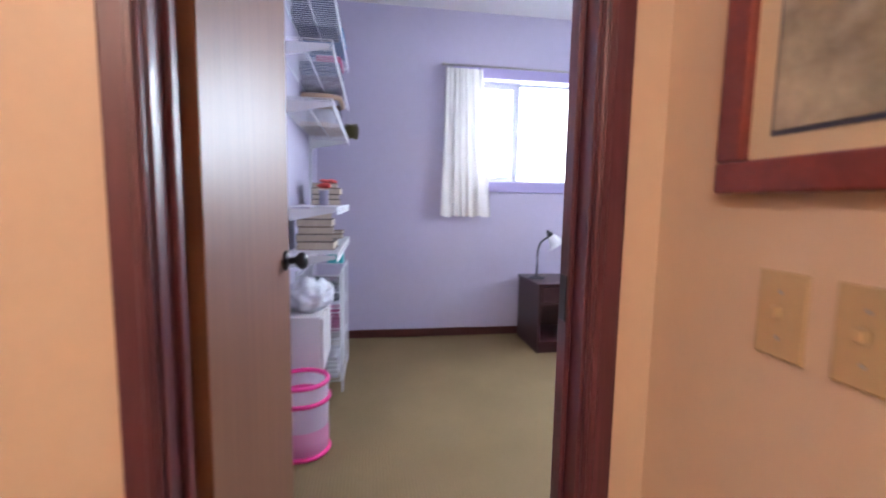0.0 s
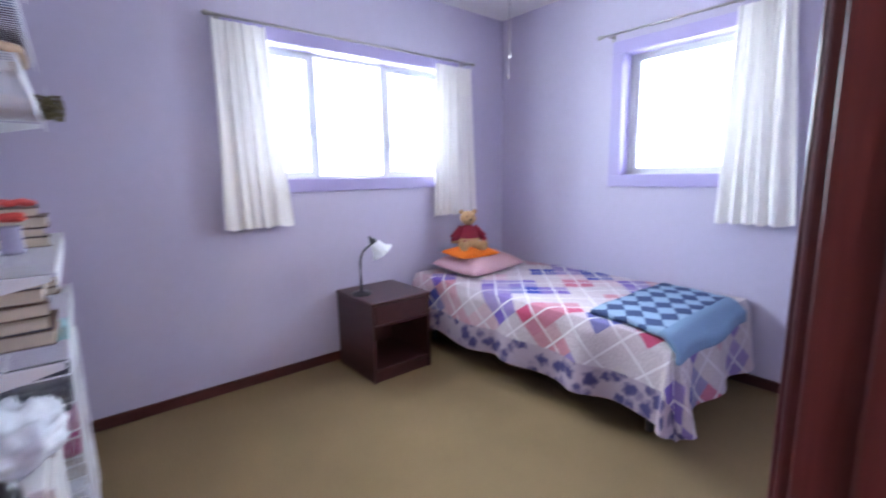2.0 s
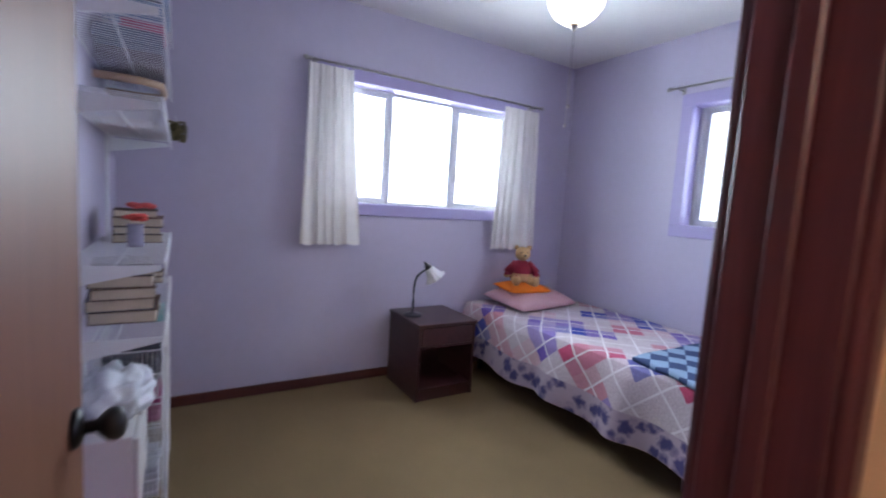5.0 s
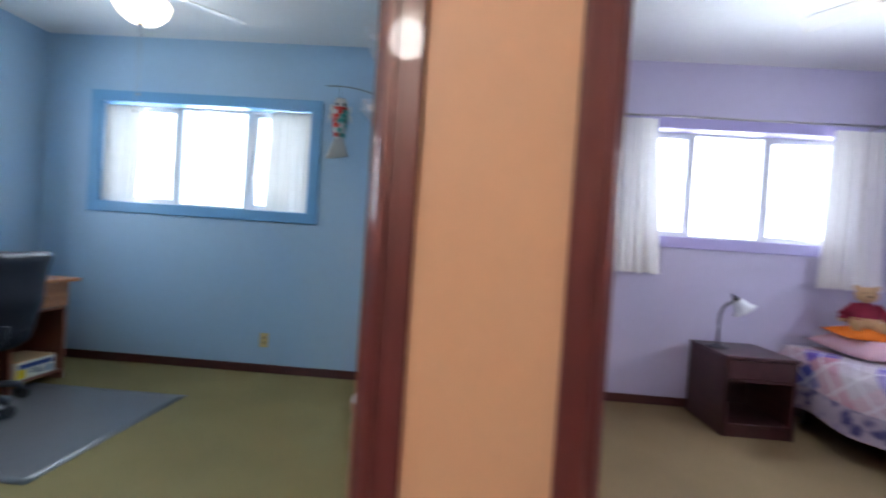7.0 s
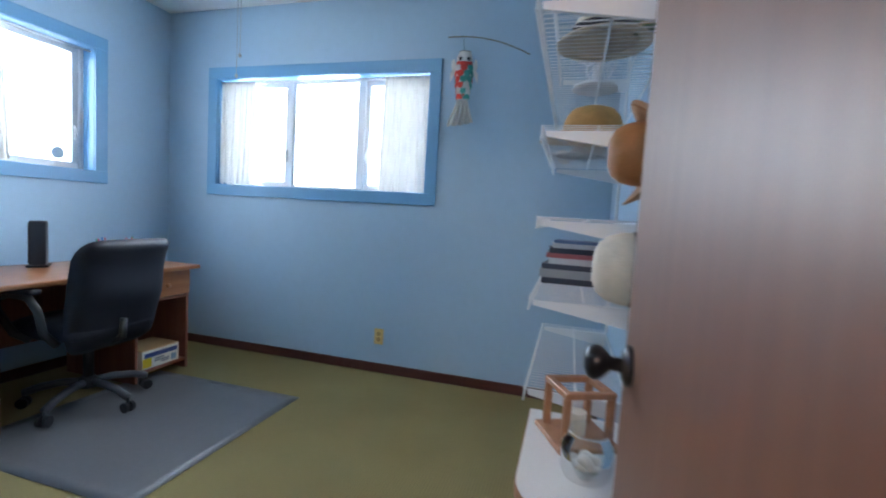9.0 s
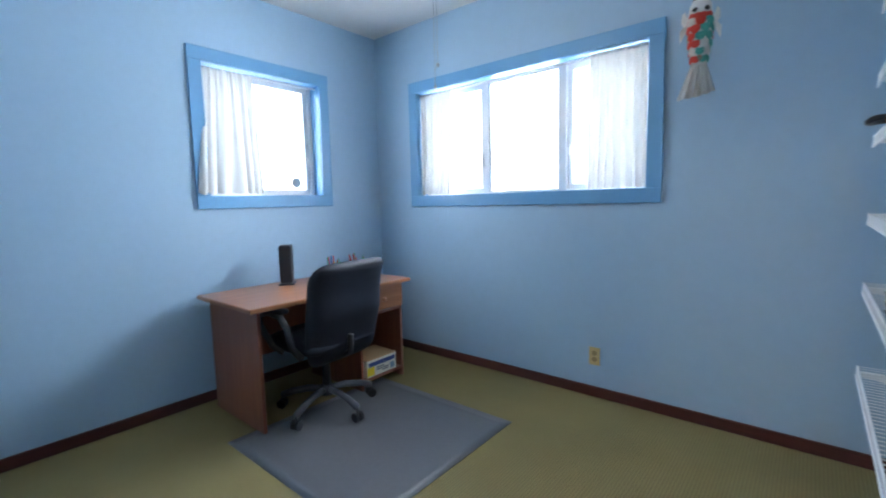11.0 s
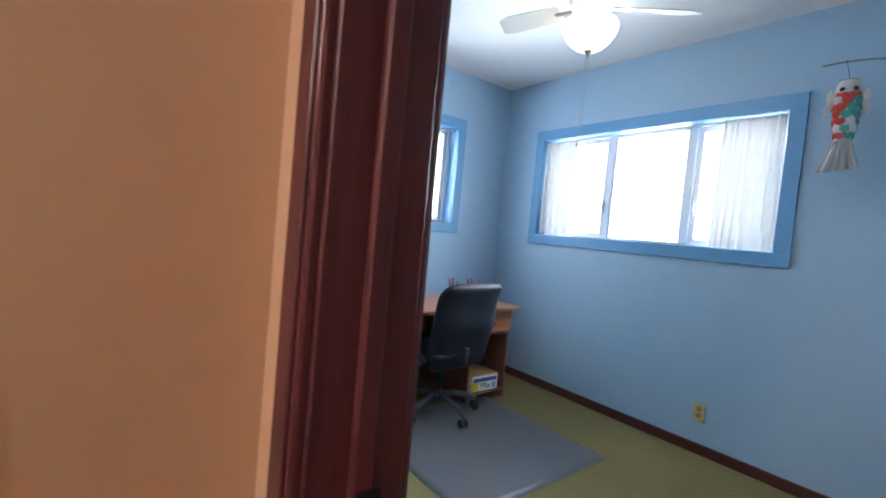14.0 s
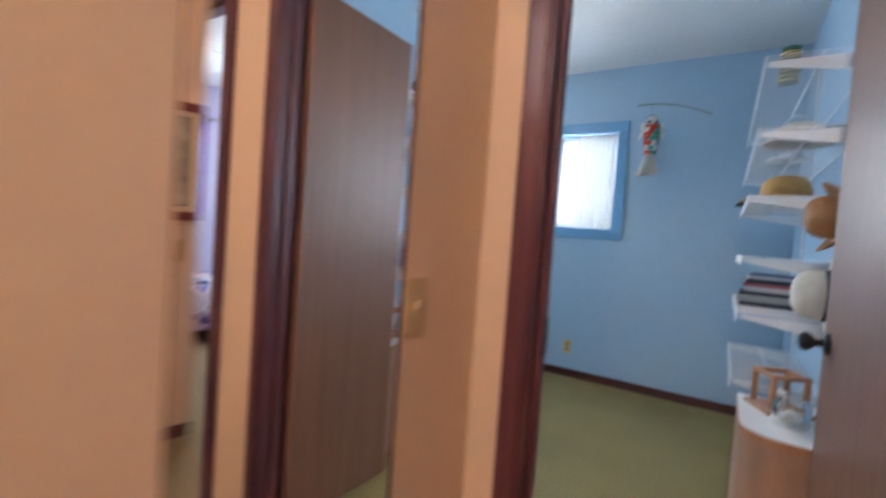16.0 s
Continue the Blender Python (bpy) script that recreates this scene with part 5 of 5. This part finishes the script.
def office_chair():
    cx, cy = -3.235, 2.84
    e = thing("office_chair", (cx, cy, 0.008), "black leather swivel office chair pushed up to the desk", "chair", rz=4)
    # faces -x
    for k in range(5):
        a = math.radians(72 * k - 4)
        ca, sa = math.cos(a), math.sin(a)
        pts = [(0.03 * ca, 0.03 * sa, 0.125), (0.12 * ca, 0.12 * sa, 0.125), (0.22 * ca, 0.22 * sa, 0.105), (0.285 * ca, 0.285 * sa, 0.08)]
        leg = part("leg", tube(pts, 0.02, 10), mat("grey_nylon", (0.06, 0.06, 0.07), 0.3) if k == 0 else bpy.data.materials["grey_nylon"], e, smooth=True)
        w = bmesh.new()
        px, py = 0.285 * ca, 0.285 * sa
        for s in (-1, 1):
            add_rod(w, (px - sa * 0.010 * s, py + ca * 0.010 * s, 0.028), (px - sa * 0.024 * s, py + ca * 0.024 * s, 0.028), 0.028, 16)
        add_rod(w, (px, py, 0.03), (px, py, 0.08), 0.007, 8)
        part("caster", w, BLACK, leg)
    part("hub", lathe([(0, 0.09), (0.045, 0.095), (0.045, 0.14), (0.03, 0.155), (0.0, 0.155)], 20), BLACK, e, smooth=True)
    part("gas_lift", rod((0, 0, 0.15), (0, 0, 0.36), 0.025, 16), BLACK, e, smooth=True)
    part("seat_plate", box(-0.13, 0.13, -0.1, 0.1, 0.355, 0.39, 0.008), BLACK, e)

    def pad(w, d, h, cxx, n=18, power=4):
        bm = bmesh.new()
        top, bot = {}, {}
        for i in range(n + 1):
            for j in range(n + 1):
                a, b = 2 * i / n - 1, 2 * j / n - 1
                f = (1 - abs(a) ** power) ** 0.5 * (1 - abs(b) ** power) ** 0.5
                r = 1 - 0.09 * (abs(a) ** 6 * abs(b) ** 6)
                tuft = 0.008 * math.cos(b * 7.5)
                top[i, j] = bm.verts.new((a * w / 2 * r, b * d / 2 * r, h * 0.5 * f + tuft * f))
                edge = i in (0, n) or j in (0, n)
                bot[i, j] = top[i, j] if edge else bm.verts.new((a * w / 2 * r, b * d / 2 * r, -h * 0.5 * f))
        for i in range(n):
            for j in range(n):
                bm.faces.new((top[i, j], top[i + 1, j], top[i + 1, j + 1], top[i, j + 1]))
                bm.faces.new((bot[i, j + 1], bot[i + 1, j + 1], bot[i + 1, j], bot[i, j]))
        return bm

    part("seat", add_to(pad(0.50, 0.48, 0.12, 0), pose(-0.03, 0, 0.445, 0, 0, 90)), LEATHER, e, smooth=True)
    back = add_to(pad(0.55, 0.60, 0.13, 0), pose(0.235, 0.02, 0.628, 90, 0, 90))
    for v in back.verts:
        t = v.co.z - 0.40
        v.co.x += 0.16 * t - 0.10 + (0.045 if v.co.z > 0.84 else 0.0) * (v.co.z - 0.84) * 12
        k = 1 - 0.10 * max(0, 0.55 - v.co.z) / 0.2
        v.co.y = 0.02 + (v.co.y - 0.02) * k
    part("backrest", back, LEATHER, e, "black leather padded backrest", True)
    part("back_bar", tube([(0.06, 0, 0.37), (0.16, 0, 0.365), (0.225, 0, 0.40), (0.235, 0.0, 0.50)], 0.018, 8), BLACK, e, smooth=True)
    for s in (-1, 1):
        pts = [(0.10, s * 0.24, 0.40), (0.08, s * 0.285, 0.47), (0.06, s * 0.295, 0.58), (0.0, s * 0.295, 0.64), (-0.12, s * 0.29, 0.645), (-0.20, s * 0.285, 0.62), (-0.215, s * 0.28, 0.55), (-0.14, s * 0.26, 0.44), (-0.09, s * 0.22, 0.40)]
        arm = part("armrest", tube(pts, 0.019, 10), BLACK, e, smooth=True)
        part("arm_pad", add_to(box(-0.145, 0.095, -0.03, 0.03, 0, 0.026, 0.01, 2), pose(-0.045, s * 0.293, 0.652, 0, -3)), LEATHER, arm, smooth=True)


office_chair()
ot = thing("wall_outlet", (-2.013, YF, 0.262), "ivory duplex outlet plate low on the blue wall", "outlet")
part("plate", box(-0.035, 0.035, -0.006, 0.0, -0.0575, 0.0575, 0.003, 2), IVORYB, ot)
for z_ in (-0.02, 0.02):
    so = part("socket", lathe([(0, 0.002), (0.0155, 0.002), (0.0165, 0)], 20, pose(0, -0.006, z_, 90)), mat("tan_socket", (0.36, 0.25, 0.1), 0.4), ot)


def koi():
    """A hanging cloth carp on a thin bent rod."""
    e = thing("carp_windsock", (-1.46, YF - 0.15, 2.18), "white cloth carp windsock with red and green scales", "windsock", rz=12)
    W = cloth("white_silk", (0.78, 0.75, 0.70), 0.2)
    R, G, K = mat("red_dye", (0.58, 0.05, 0.03), 0.8, var=0.15), mat("green_dye", (0.09, 0.36, 0.30), 0.8, var=0.3, scale=30), mat("black_dye", (0.02, 0.02, 0.02), 0.8)
    flat = Matrix.Diagonal((1, 0.6, 1, 1))
    prof = [(0.030, 0.0), (0.040, -0.02), (0.047, -0.06), (0.048, -0.12), (0.045, -0.18), (0.037, -0.25), (0.027, -0.305)]
    part("body", add_to(lathe(prof, 24), flat), W, e, smooth=True)
    part("mouth_ring", add_to(tube([(0.031 * math.cos(k * math.pi / 10), 0.031 * math.sin(k * math.pi / 10), 0) for k in range(21)], 0.0025, 6), flat), mat("mouth_wire", (0.25, 0.2, 0.15), 0.5), e)
    rnd = random.Random(5)
    for row in range(6):
        z = -0.100 - row * 0.034
        r = 0.0495 - 0.0010 * row - 0.00050 * row * row
        for k in range(8):
            a = (k + 0.5 * (row % 2)) / 8 * 2 * math.pi
            sc = lathe([(0, 0.004), (0.015, 0.003), (0.022, 0.0)], 12)
            q = flat @ Matrix.Rotation(a, 4, "Z") @ Matrix.Translation((r, 0, z)) @ pose(0, 0, 0, 0, 82, 0) @ Matrix.Diagonal((1.1, 0.95, 1, 1))
            pick = rnd.random()
            red = 0.75 if math.cos(a) < -0.1 else 0.08
            part("scale", add_to(sc, q), R if pick < red else (G if pick < 0.92 else W), e)
    for s in (-1, 1):
        ey = part("eye", lathe([(0, 0.006), (0.013, 0.004), (0.017, 0)], 16, pose(s * 0.021, -0.024, -0.050, 90, 0, s * 24)), W, e)
        part("pupil", lathe([(0, 0.0085), (0.008, 0.008), (0.011, 0.0045)], 12, pose(s * 0.021, -0.024, -0.050, 90, 0, s * 24)), K, ey)
        fin = sheet(lambda u, v: (s * (0.042 + 0.035 * u), -0.01 + 0.02 * v * u, -0.105 - 0.055 * u - 0.035 * (v - 0.5) * (0.4 + u) + 0.005 * math.sin(v * 18)), 6, 10, 0.002)
        part("fin", fin, W, e)
    for a in range(4):
        part("gill_band", add_to(lathe([(0.0, 0.003), (0.013, 0.002), (0.016, 0)], 10), flat @ Matrix.Rotation(radians(-135 + 30 * a), 4, "Z") @ Matrix.Translation((0.0475, 0, -0.078)) @ pose(0, 0, 0, 0, 88)), R, e)
    part("tail", sheet(lambda u, v: (-0.008 * v + 0.072 * (u - 0.5) * (0.75 + v * 1.3), 0.012 * math.sin(u * 26) * (0.4 + v), -0.295 - 0.155 * v + 0.03 * (u - 0.5) * v + 0.012 * abs(u - 0.5)), 30, 8, 0.0015), W, e, "white pleated tail", True)
    part("cord", rod((0, 0, 0.0), (-0.02, 0, 0.105), 0.0012, 5), K, e)
    pts = [(-0.10 + 0.75 * t, 0.10 * t, 0.085 + 0.16 * t - 0.42 * t * t) for t in [k / 16 for k in range(17)]]
    part("pole", tube(pts, 0.0035, 6), mat("bamboo", (0.16, 0.13, 0.08), 0.5), e)
    e.scale = (1.12, 1.12, 1.0)


koi()


def blue_shelf(z, y0=2.32, y1=3.45, depth=0.315):
    return wire_shelf("wire_shelf", pose(XB1 - 0.014, y0, z, 0, 0, 90), y1 - y0, depth, "white coated wire shelf on wall brackets", "study wire shelves")


for z_, y_ in ((1.875, 2.02), (1.635, 2.05), (1.435, 2.42), (1.17, 2.50), (0.925, 2.42), (0.62, 2.48)):
    blue_shelf(z_, y_)
for y_ in (2.45, 3.5):
    standard(pose(XB1, y_, 0, 0, 0, 90), 0.6, 2.3)
STRAW = mat("straw", (0.52, 0.30, 0.10), 0.85, var=0.2, scale=40, bump=0.6, bscale=220)
FELT = mat("brown_leather", (0.34, 0.15, 0.05), 0.6, var=0.2, scale=15, bump=0.3)
PALE = mat("panama_straw", (0.66, 0.60, 0.50), 0.85, var=0.1, scale=40, bump=0.5, bscale=240)
BAND = mat("black_ribbon", (0.02, 0.022, 0.03), 0.7)


def hat(name, m, crown, brim, h, material, band, label, curl=0.0):
    e = new(name)
    e.matrix_world = m
    tagged(e, label, "hat", "hats")
    part("crown", lathe([(crown * 1.02, 0.004), (crown, 0.02), (crown * 0.975, h * 0.45), (crown * 0.88, h * 0.72), (crown * 0.70, h * 0.90), (crown * 0.42, h * 0.99), (crown * 0.2, h * 1.0), (0, h * 0.985)], 36), material, e, smooth=True)
    n = 48
    bm = sheet(lambda u, v: ((crown + (brim - crown) * v) * math.cos(2 * math.pi * u), (crown + (brim - crown) * v) * 1.1 * math.sin(2 * math.pi * u), 0.004 + curl * v * v * abs(math.cos(2 * math.pi * u)) ** 2 - 0.006 * v), n, 6, 0.003)
    part("brim", bm, material, e, smooth=True)
    if band:
        part("band", lathe([(crown * 1.03, 0.008), (crown * 1.015, 0.03), (crown * 1.0, 0.035)], 36), band, e, "dark ribbon band", True)
    return e


hat("straw_hat", pose(-0.70, 2.70, 1.44, 0, 0, 90), 0.10, 0.158, 0.115, STRAW, None, "golden straw hat resting on a wire shelf", 0.02)
hat("sun_hat", pose(-0.70, 2.36, 1.64, 0, 0, 20), 0.085, 0.12, 0.075, PALE, BAND, "pale hat with a dark band on a wire shelf")
# hats on wall hooks between the door and the shelves
def on_wall(y, z):
    return pose(XB1 - 0.03, y, z, 0, -90, 0)


hat("leather_hat", on_wall(2.34, 1.345), 0.085, 0.135, 0.115, FELT, None, "brown leather hat hanging on the wall", 0.07)
hat("panama_hat", on_wall(2.36, 1.04), 0.10, 0.145, 0.13, PALE, BAND, "cream panama hat with a black band on the wall", 0.015)
for y_, z_ in ((2.34, 1.42), (2.36, 1.125)):
    hk = new("wall_hook")
    hk.matrix_world = pose(XB1, y_, z_, 0, 0, -90)
    tagged(hk, "green plastic hook on the blue wall", "hook", "wall hooks")
    part("plate", box(-0.012, 0.012, -0.005, 0, -0.03, 0.03, 0.002), bpy.data.materials.get("green_plastic") or mat("green_plastic", (0.05, 0.25, 0.12), 0.4), hk)
    part("peg", rod((0, -0.004, 0), (0, -0.035, 0.012), 0.006, 8), bpy.data.materials["green_plastic"], hk)
book_stack((-0.70, 2.86, 0.929), 90, [(0.20, 0.27, 0.022, NVY), (0.20, 0.27, 0.03, (0.3, 0.33, 0.36)), (0.19, 0.25, 0.02, NVY), (0.17, 0.22, 0.022, (0.5, 0.52, 0.55)), (0.18, 0.24, 0.018, (0.35, 0.10, 0.12)), (0.17, 0.23, 0.02, NVY), (0.16, 0.22, 0.016, (0.55, 0.57, 0.6)), (0.12, 0.18, 0.012, (0.1, 0.16, 0.3))], 7, "hardback book lying in a stack on a wire shelf")


def tins():
    for y, h, zz in ((2.36, 0.14, 1.881), (2.30, 0.04, 1.641)):
        e = thing("tea_tin", (-0.755 if h > 0.1 else -0.60, y, zz), "green and gold striped tin on a wire shelf", "tin", "striped tins")
        part("can", lathe([(0, 0), (0.034, 0), (0.034, h), (0, h)], 24), mat("green_tin", (0.05, 0.12, 0.07), 0.3, 0.4), e)
        for j in range(int(h / 0.018)):
            part("gold_stripe", lathe([(0.0343, 0.004 + 0.018 * j), (0.0352, 0.008 + 0.018 * j), (0.0343, 0.012 + 0.018 * j)], 24), BRASS, e)


tins()
sg = thing("amber_glasses", (-0.83, 3.36, 1.44), "amber-lensed ski goggles on a wire shelf", "goggles", rz=60)
part("frame", tube([(0.075 * math.cos(a), 0.03 * math.sin(a), 0.035 + 0.028 * math.sin(2 * a) * 0.2) for a in [k * math.pi / 8 for k in range(17)]], 0.010, 8), BLACK, sg, smooth=True)
part("lens", lathe([(0, 0.018), (0.03, 0.014), (0.038, 0.0)], 20, pose(0, -0.028, 0.036, 90) @ Matrix.Diagonal((1.7, 0.9, 1, 1))), mat("amber_mirror", (0.6, 0.25, 0.05), 0.08, 0.9), sg, smooth=True)
cap = thing("dark_cap", (-0.70, 3.08, 1.44), "small dark cap lying on a wire shelf", "cap")
part("dome", lathe([(0.075, 0.0), (0.07, 0.03), (0.045, 0.058), (0, 0.065)], 24), mat("maroon_felt", (0.10, 0.04, 0.03), 0.9, bump=0.3), cap, smooth=True)
part("peak", sheet(lambda u, v: ((0.07 + 0.06 * v) * math.cos(-1.1 + 2.2 * u) * -1, (0.07 + 0.06 * v) * math.sin(-1.1 + 2.2 * u), 0.004), 14, 5, 0.004), bpy.data.materials["maroon_felt"], cap)


def table_fan():
    e = thing("table_fan", (-0.70, 2.80, 1.64), "white plastic table fan on a wire shelf", "fan", rz=120)
    part("foot", lathe([(0, 0), (0.08, 0), (0.075, 0.015), (0.02, 0.03), (0, 0.03)], 24), VINYL, e, smooth=True)
    part("stem", rod((0, 0, 0.025), (0, 0, 0.10), 0.013, 12), VINYL, e)
    part("motor", add_to(lathe([(0, -0.05), (0.03, -0.045), (0.035, 0.0), (0.0, 0.01)], 18), pose(0, 0.03, 0.12, 90)), VINYL, e, smooth=True)
    bm = bmesh.new()
    for k in range(22):
        a = 2 * math.pi * k / 22
        add_rod(bm, (0.02 * math.cos(a), -0.045, 0.12 + 0.02 * math.sin(a)), (0.098 * math.cos(a), -0.02, 0.12 + 0.098 * math.sin(a)), 0.0016, 5)
    part("grille", bm, WIRE, e)
    part("rim", tube([(0.099 * math.cos(a), -0.02, 0.12 + 0.099 * math.sin(a)) for a in [k * math.pi / 14 for k in range(29)]], 0.005, 6), VINYL, e, smooth=True)


table_fan()


def cabinet_low():
    """A low chest with a rounded front corner."""
    e = thing("low_cabinet", (0, 0, 0), "low white-topped cabinet with rounded corners and wooden edge", "cabinet")
    x0, x1, y0, y1, h, r = -0.825, XB1 - 0.002, 1.93, 2.45, 0.575, 0.13
    pts = [(x1, y0), (x1, y1), (x0, y1)] + [(x0 + r - r * math.cos(a), y0 + r - r * math.sin(a)) for a in [k * math.pi / 16 for k in range(9)]]

    def slab(z0, z1, g):
        bm = bmesh.new()
        cxx, cyy = (x0 + x1) / 2, (y0 + y1) / 2
        q = [((x - cxx) * g + cxx, (y - cyy) * g + cyy) for x, y in pts]
        a, b = [bm.verts.new((x, y, z0)) for x, y in q], [bm.verts.new((x, y, z1)) for x, y in q]
        bm.faces.new(a), bm.faces.new(b)
        for k in range(len(q)):
            bm.faces.new((a[k], a[(k + 1) % len(q)], b[(k + 1) % len(q)], b[k]))
        return bm
    part("body", slab(0.0, h - 0.03, 0.965), mat("beige_laminate", (0.36, 0.20, 0.13), 0.5, var=0.08), e)
    part("edge_band", slab(h - 0.03, h - 0.003, 0.995), LIGHTW, e, "light wood edge")
    part("top", slab(h - 0.003, h, 0.98), mat("white_melamine", (0.74, 0.72, 0.70), 0.35, var=0.03), e)


cabinet_low()


def lantern():
    e = thing("wooden_lantern", (-0.69, 2.30, 0.575), "light wooden lantern frame standing on the low cabinet", "lantern", rz=25)
    part("base", box(-0.085, 0.085, -0.085, 0.085, 0, 0.016, 0.003), LIGHTW, e)
    for x in (-0.06, 0.06):
        for y in (-0.06, 0.06):
            part("post", box(x - 0.009, x + 0.009, y - 0.009, y + 0.009, 0.016, 0.135, 0.002), LIGHTW, e)
    for a in ((-0.07, 0.07, -0.07, -0.05), (-0.07, 0.07, 0.05, 0.07), (-0.07, -0.05, -0.05, 0.05), (0.05, 0.07, -0.05, 0.05)):
        part("top_rail", box(*a, 0.135, 0.152, 0.002), LIGHTW, e)
    part("candle", lathe([(0, 0), (0.025, 0), (0.025, 0.06), (0, 0.06)], 18, Matrix.Translation((0, 0, 0.016))), mat("wax", (0.75, 0.7, 0.6), 0.4), e)


lantern()


def jar():
    e = thing("glass_jar", (-0.67, 2.12, 0.575), "clear glass jar with pale shells on the low cabinet", "jar")
    g = part("jar_wall", lathe([(0, 0.002), (0.05, 0.002), (0.058, 0.02), (0.058, 0.075), (0.045, 0.098), (0.045, 0.11), (0.049, 0.112)], 26), JARGLASS, e, smooth=True)
    g.visible_shadow = False
    bm = bmesh.new()
    rnd = random.Random(3)
    for k in range(16):
        a, r = rnd.uniform(0, 6.28), 0.034 * rnd.random() ** 0.5
        add_ball(bm, (r * math.cos(a), r * math.sin(a), 0.02 + 0.0022 * k), 0.014, 1.2, 0.9, 0.8, 8, 6)
    part("shells", bm, mat("pale_shell", (0.7, 0.66, 0.62), 0.35, var=0.2, scale=60), e, smooth=True)


jar()


# ---- hall ----
switch_plate("light_switch", pose(HX0, 0.825, 1.03, 0, 0, 90), "tan light switch plate on the peach hall wall", IVORY)
switch_plate("light_switch", pose(HX1, 0.836, 0.99, 0, 0, -90), "tan light switch plate on the peach hall wall", IVORY)
switch_plate("light_switch", pose(HX1, 0.733, 0.99, 0, 0, -90), "tan light switch plate on the peach hall wall", IVORY)


def wall_mirror():
    e = thing("wall_mirror", (HX0, 0.572, 1.20), "tall narrow plain mirror on the peach hall wall", "mirror", rz=90)
    SIL = bpy.data.materials.new("silvered_glass")
    SIL.use_nodes = True
    b = SIL.node_tree.nodes["Principled BSDF"]
    b.inputs["Base Color"].default_value, b.inputs["Metallic"].default_value, b.inputs["Roughness"].default_value = (0.92, 0.93, 0.93, 1), 1.0, 0.01
    w, h = 0.212, 0.80
    part("backing", box(-w, w, -0.004, 0, -h, h), BLACK, e)
    bm = bmesh.new()
    o = [bm.verts.new((x, -0.0045, z)) for x, z in ((-w, -h), (w, -h), (w, h), (-w, h))]
    i = [bm.verts.new((x, -0.0075, z)) for x, z in ((-w + 0.025, -h + 0.025), (w - 0.025, -h + 0.025), (w - 0.025, h - 0.025), (-w + 0.025, h - 0.025))]
    bm.faces.new(i)
    for k in range(4):
        bm.faces.new((o[k], o[(k + 1) % 4], i[(k + 1) % 4], i[k]))
    part("glass", bm, SIL, e)


wall_mirror()


def picture():
    # hangs on the wall with the two switches
    e = thing("framed_picture", (HX1, 0.575, 1.447), "red-brown framed landscape print behind a cream mat", "picture", rz=-90)
    w, h, f = 0.37, 0.30, 0.045
    FR = wood("red_frame", (0.14, 0.022, 0.018), (0.21, 0.038, 0.03), 0.35, stretch=(6, 6, 6), coat=0.2)
    for a in ((-w, w, -h, -h + f), (-w, w, h - f, h), (-w, -w + f, -h + f, h - f), (w - f, w, -h + f, h - f)):
        part("frame_rail", box(a[0], a[1], -0.026, -0.001, a[2], a[3], 0.005, 2), FR, e)
    part("mat_board", box(-w + f, w - f, -0.012, -0.004, -h + f, h - f), mat("cream_mat", (0.62, 0.46, 0.30), 0.8, var=0.03), e)
    m = mat("landscape_print", (0.36, 0.30, 0.22), 0.5, var=0.5, scale=7, fine=30)
    part("dark_rule", box(-w + f + 0.034, w - f - 0.034, -0.0135, -0.012, -h + f + 0.028, h - f - 0.03), mat("ink_rule", (0.05, 0.05, 0.08), 0.6), e)
    p = part("print", box(-w + f + 0.038, w - f - 0.038, -0.015, -0.0135, -h + f + 0.035, h - f - 0.034), m, e)


picture()


# added fill: an unseen fixture and point lamp that brighten the hall walls
def hall_fill():
    e = thing("added_hall_fixture", (-0.90, -1.15, CEIL), "added fill light, a round opal bowl out of view in the hall", "ceiling light")
    part("rim", lathe([(0, 0), (0.15, 0), (0.155, -0.02), (0.14, -0.03), (0, -0.03)], 32), BRASS, e, smooth=True)
    part("bowl", lathe([(0.138, -0.03), (0.125, -0.06), (0.08, -0.085), (0, -0.095)], 32), FROST, e, "lit opal glass bowl", True)
    ob = new("hall_fill_lamp", bpy.data.lights.new("hall_fill_lamp", "POINT"))
    ob.data.energy, ob.data.color, ob.data.shadow_soft_size = HALL_FILL_W, (1.0, 0.90, 0.80), 0.12
    ob.matrix_world = pose(-0.90, -1.15, CEIL - 0.22)


hall_fill()
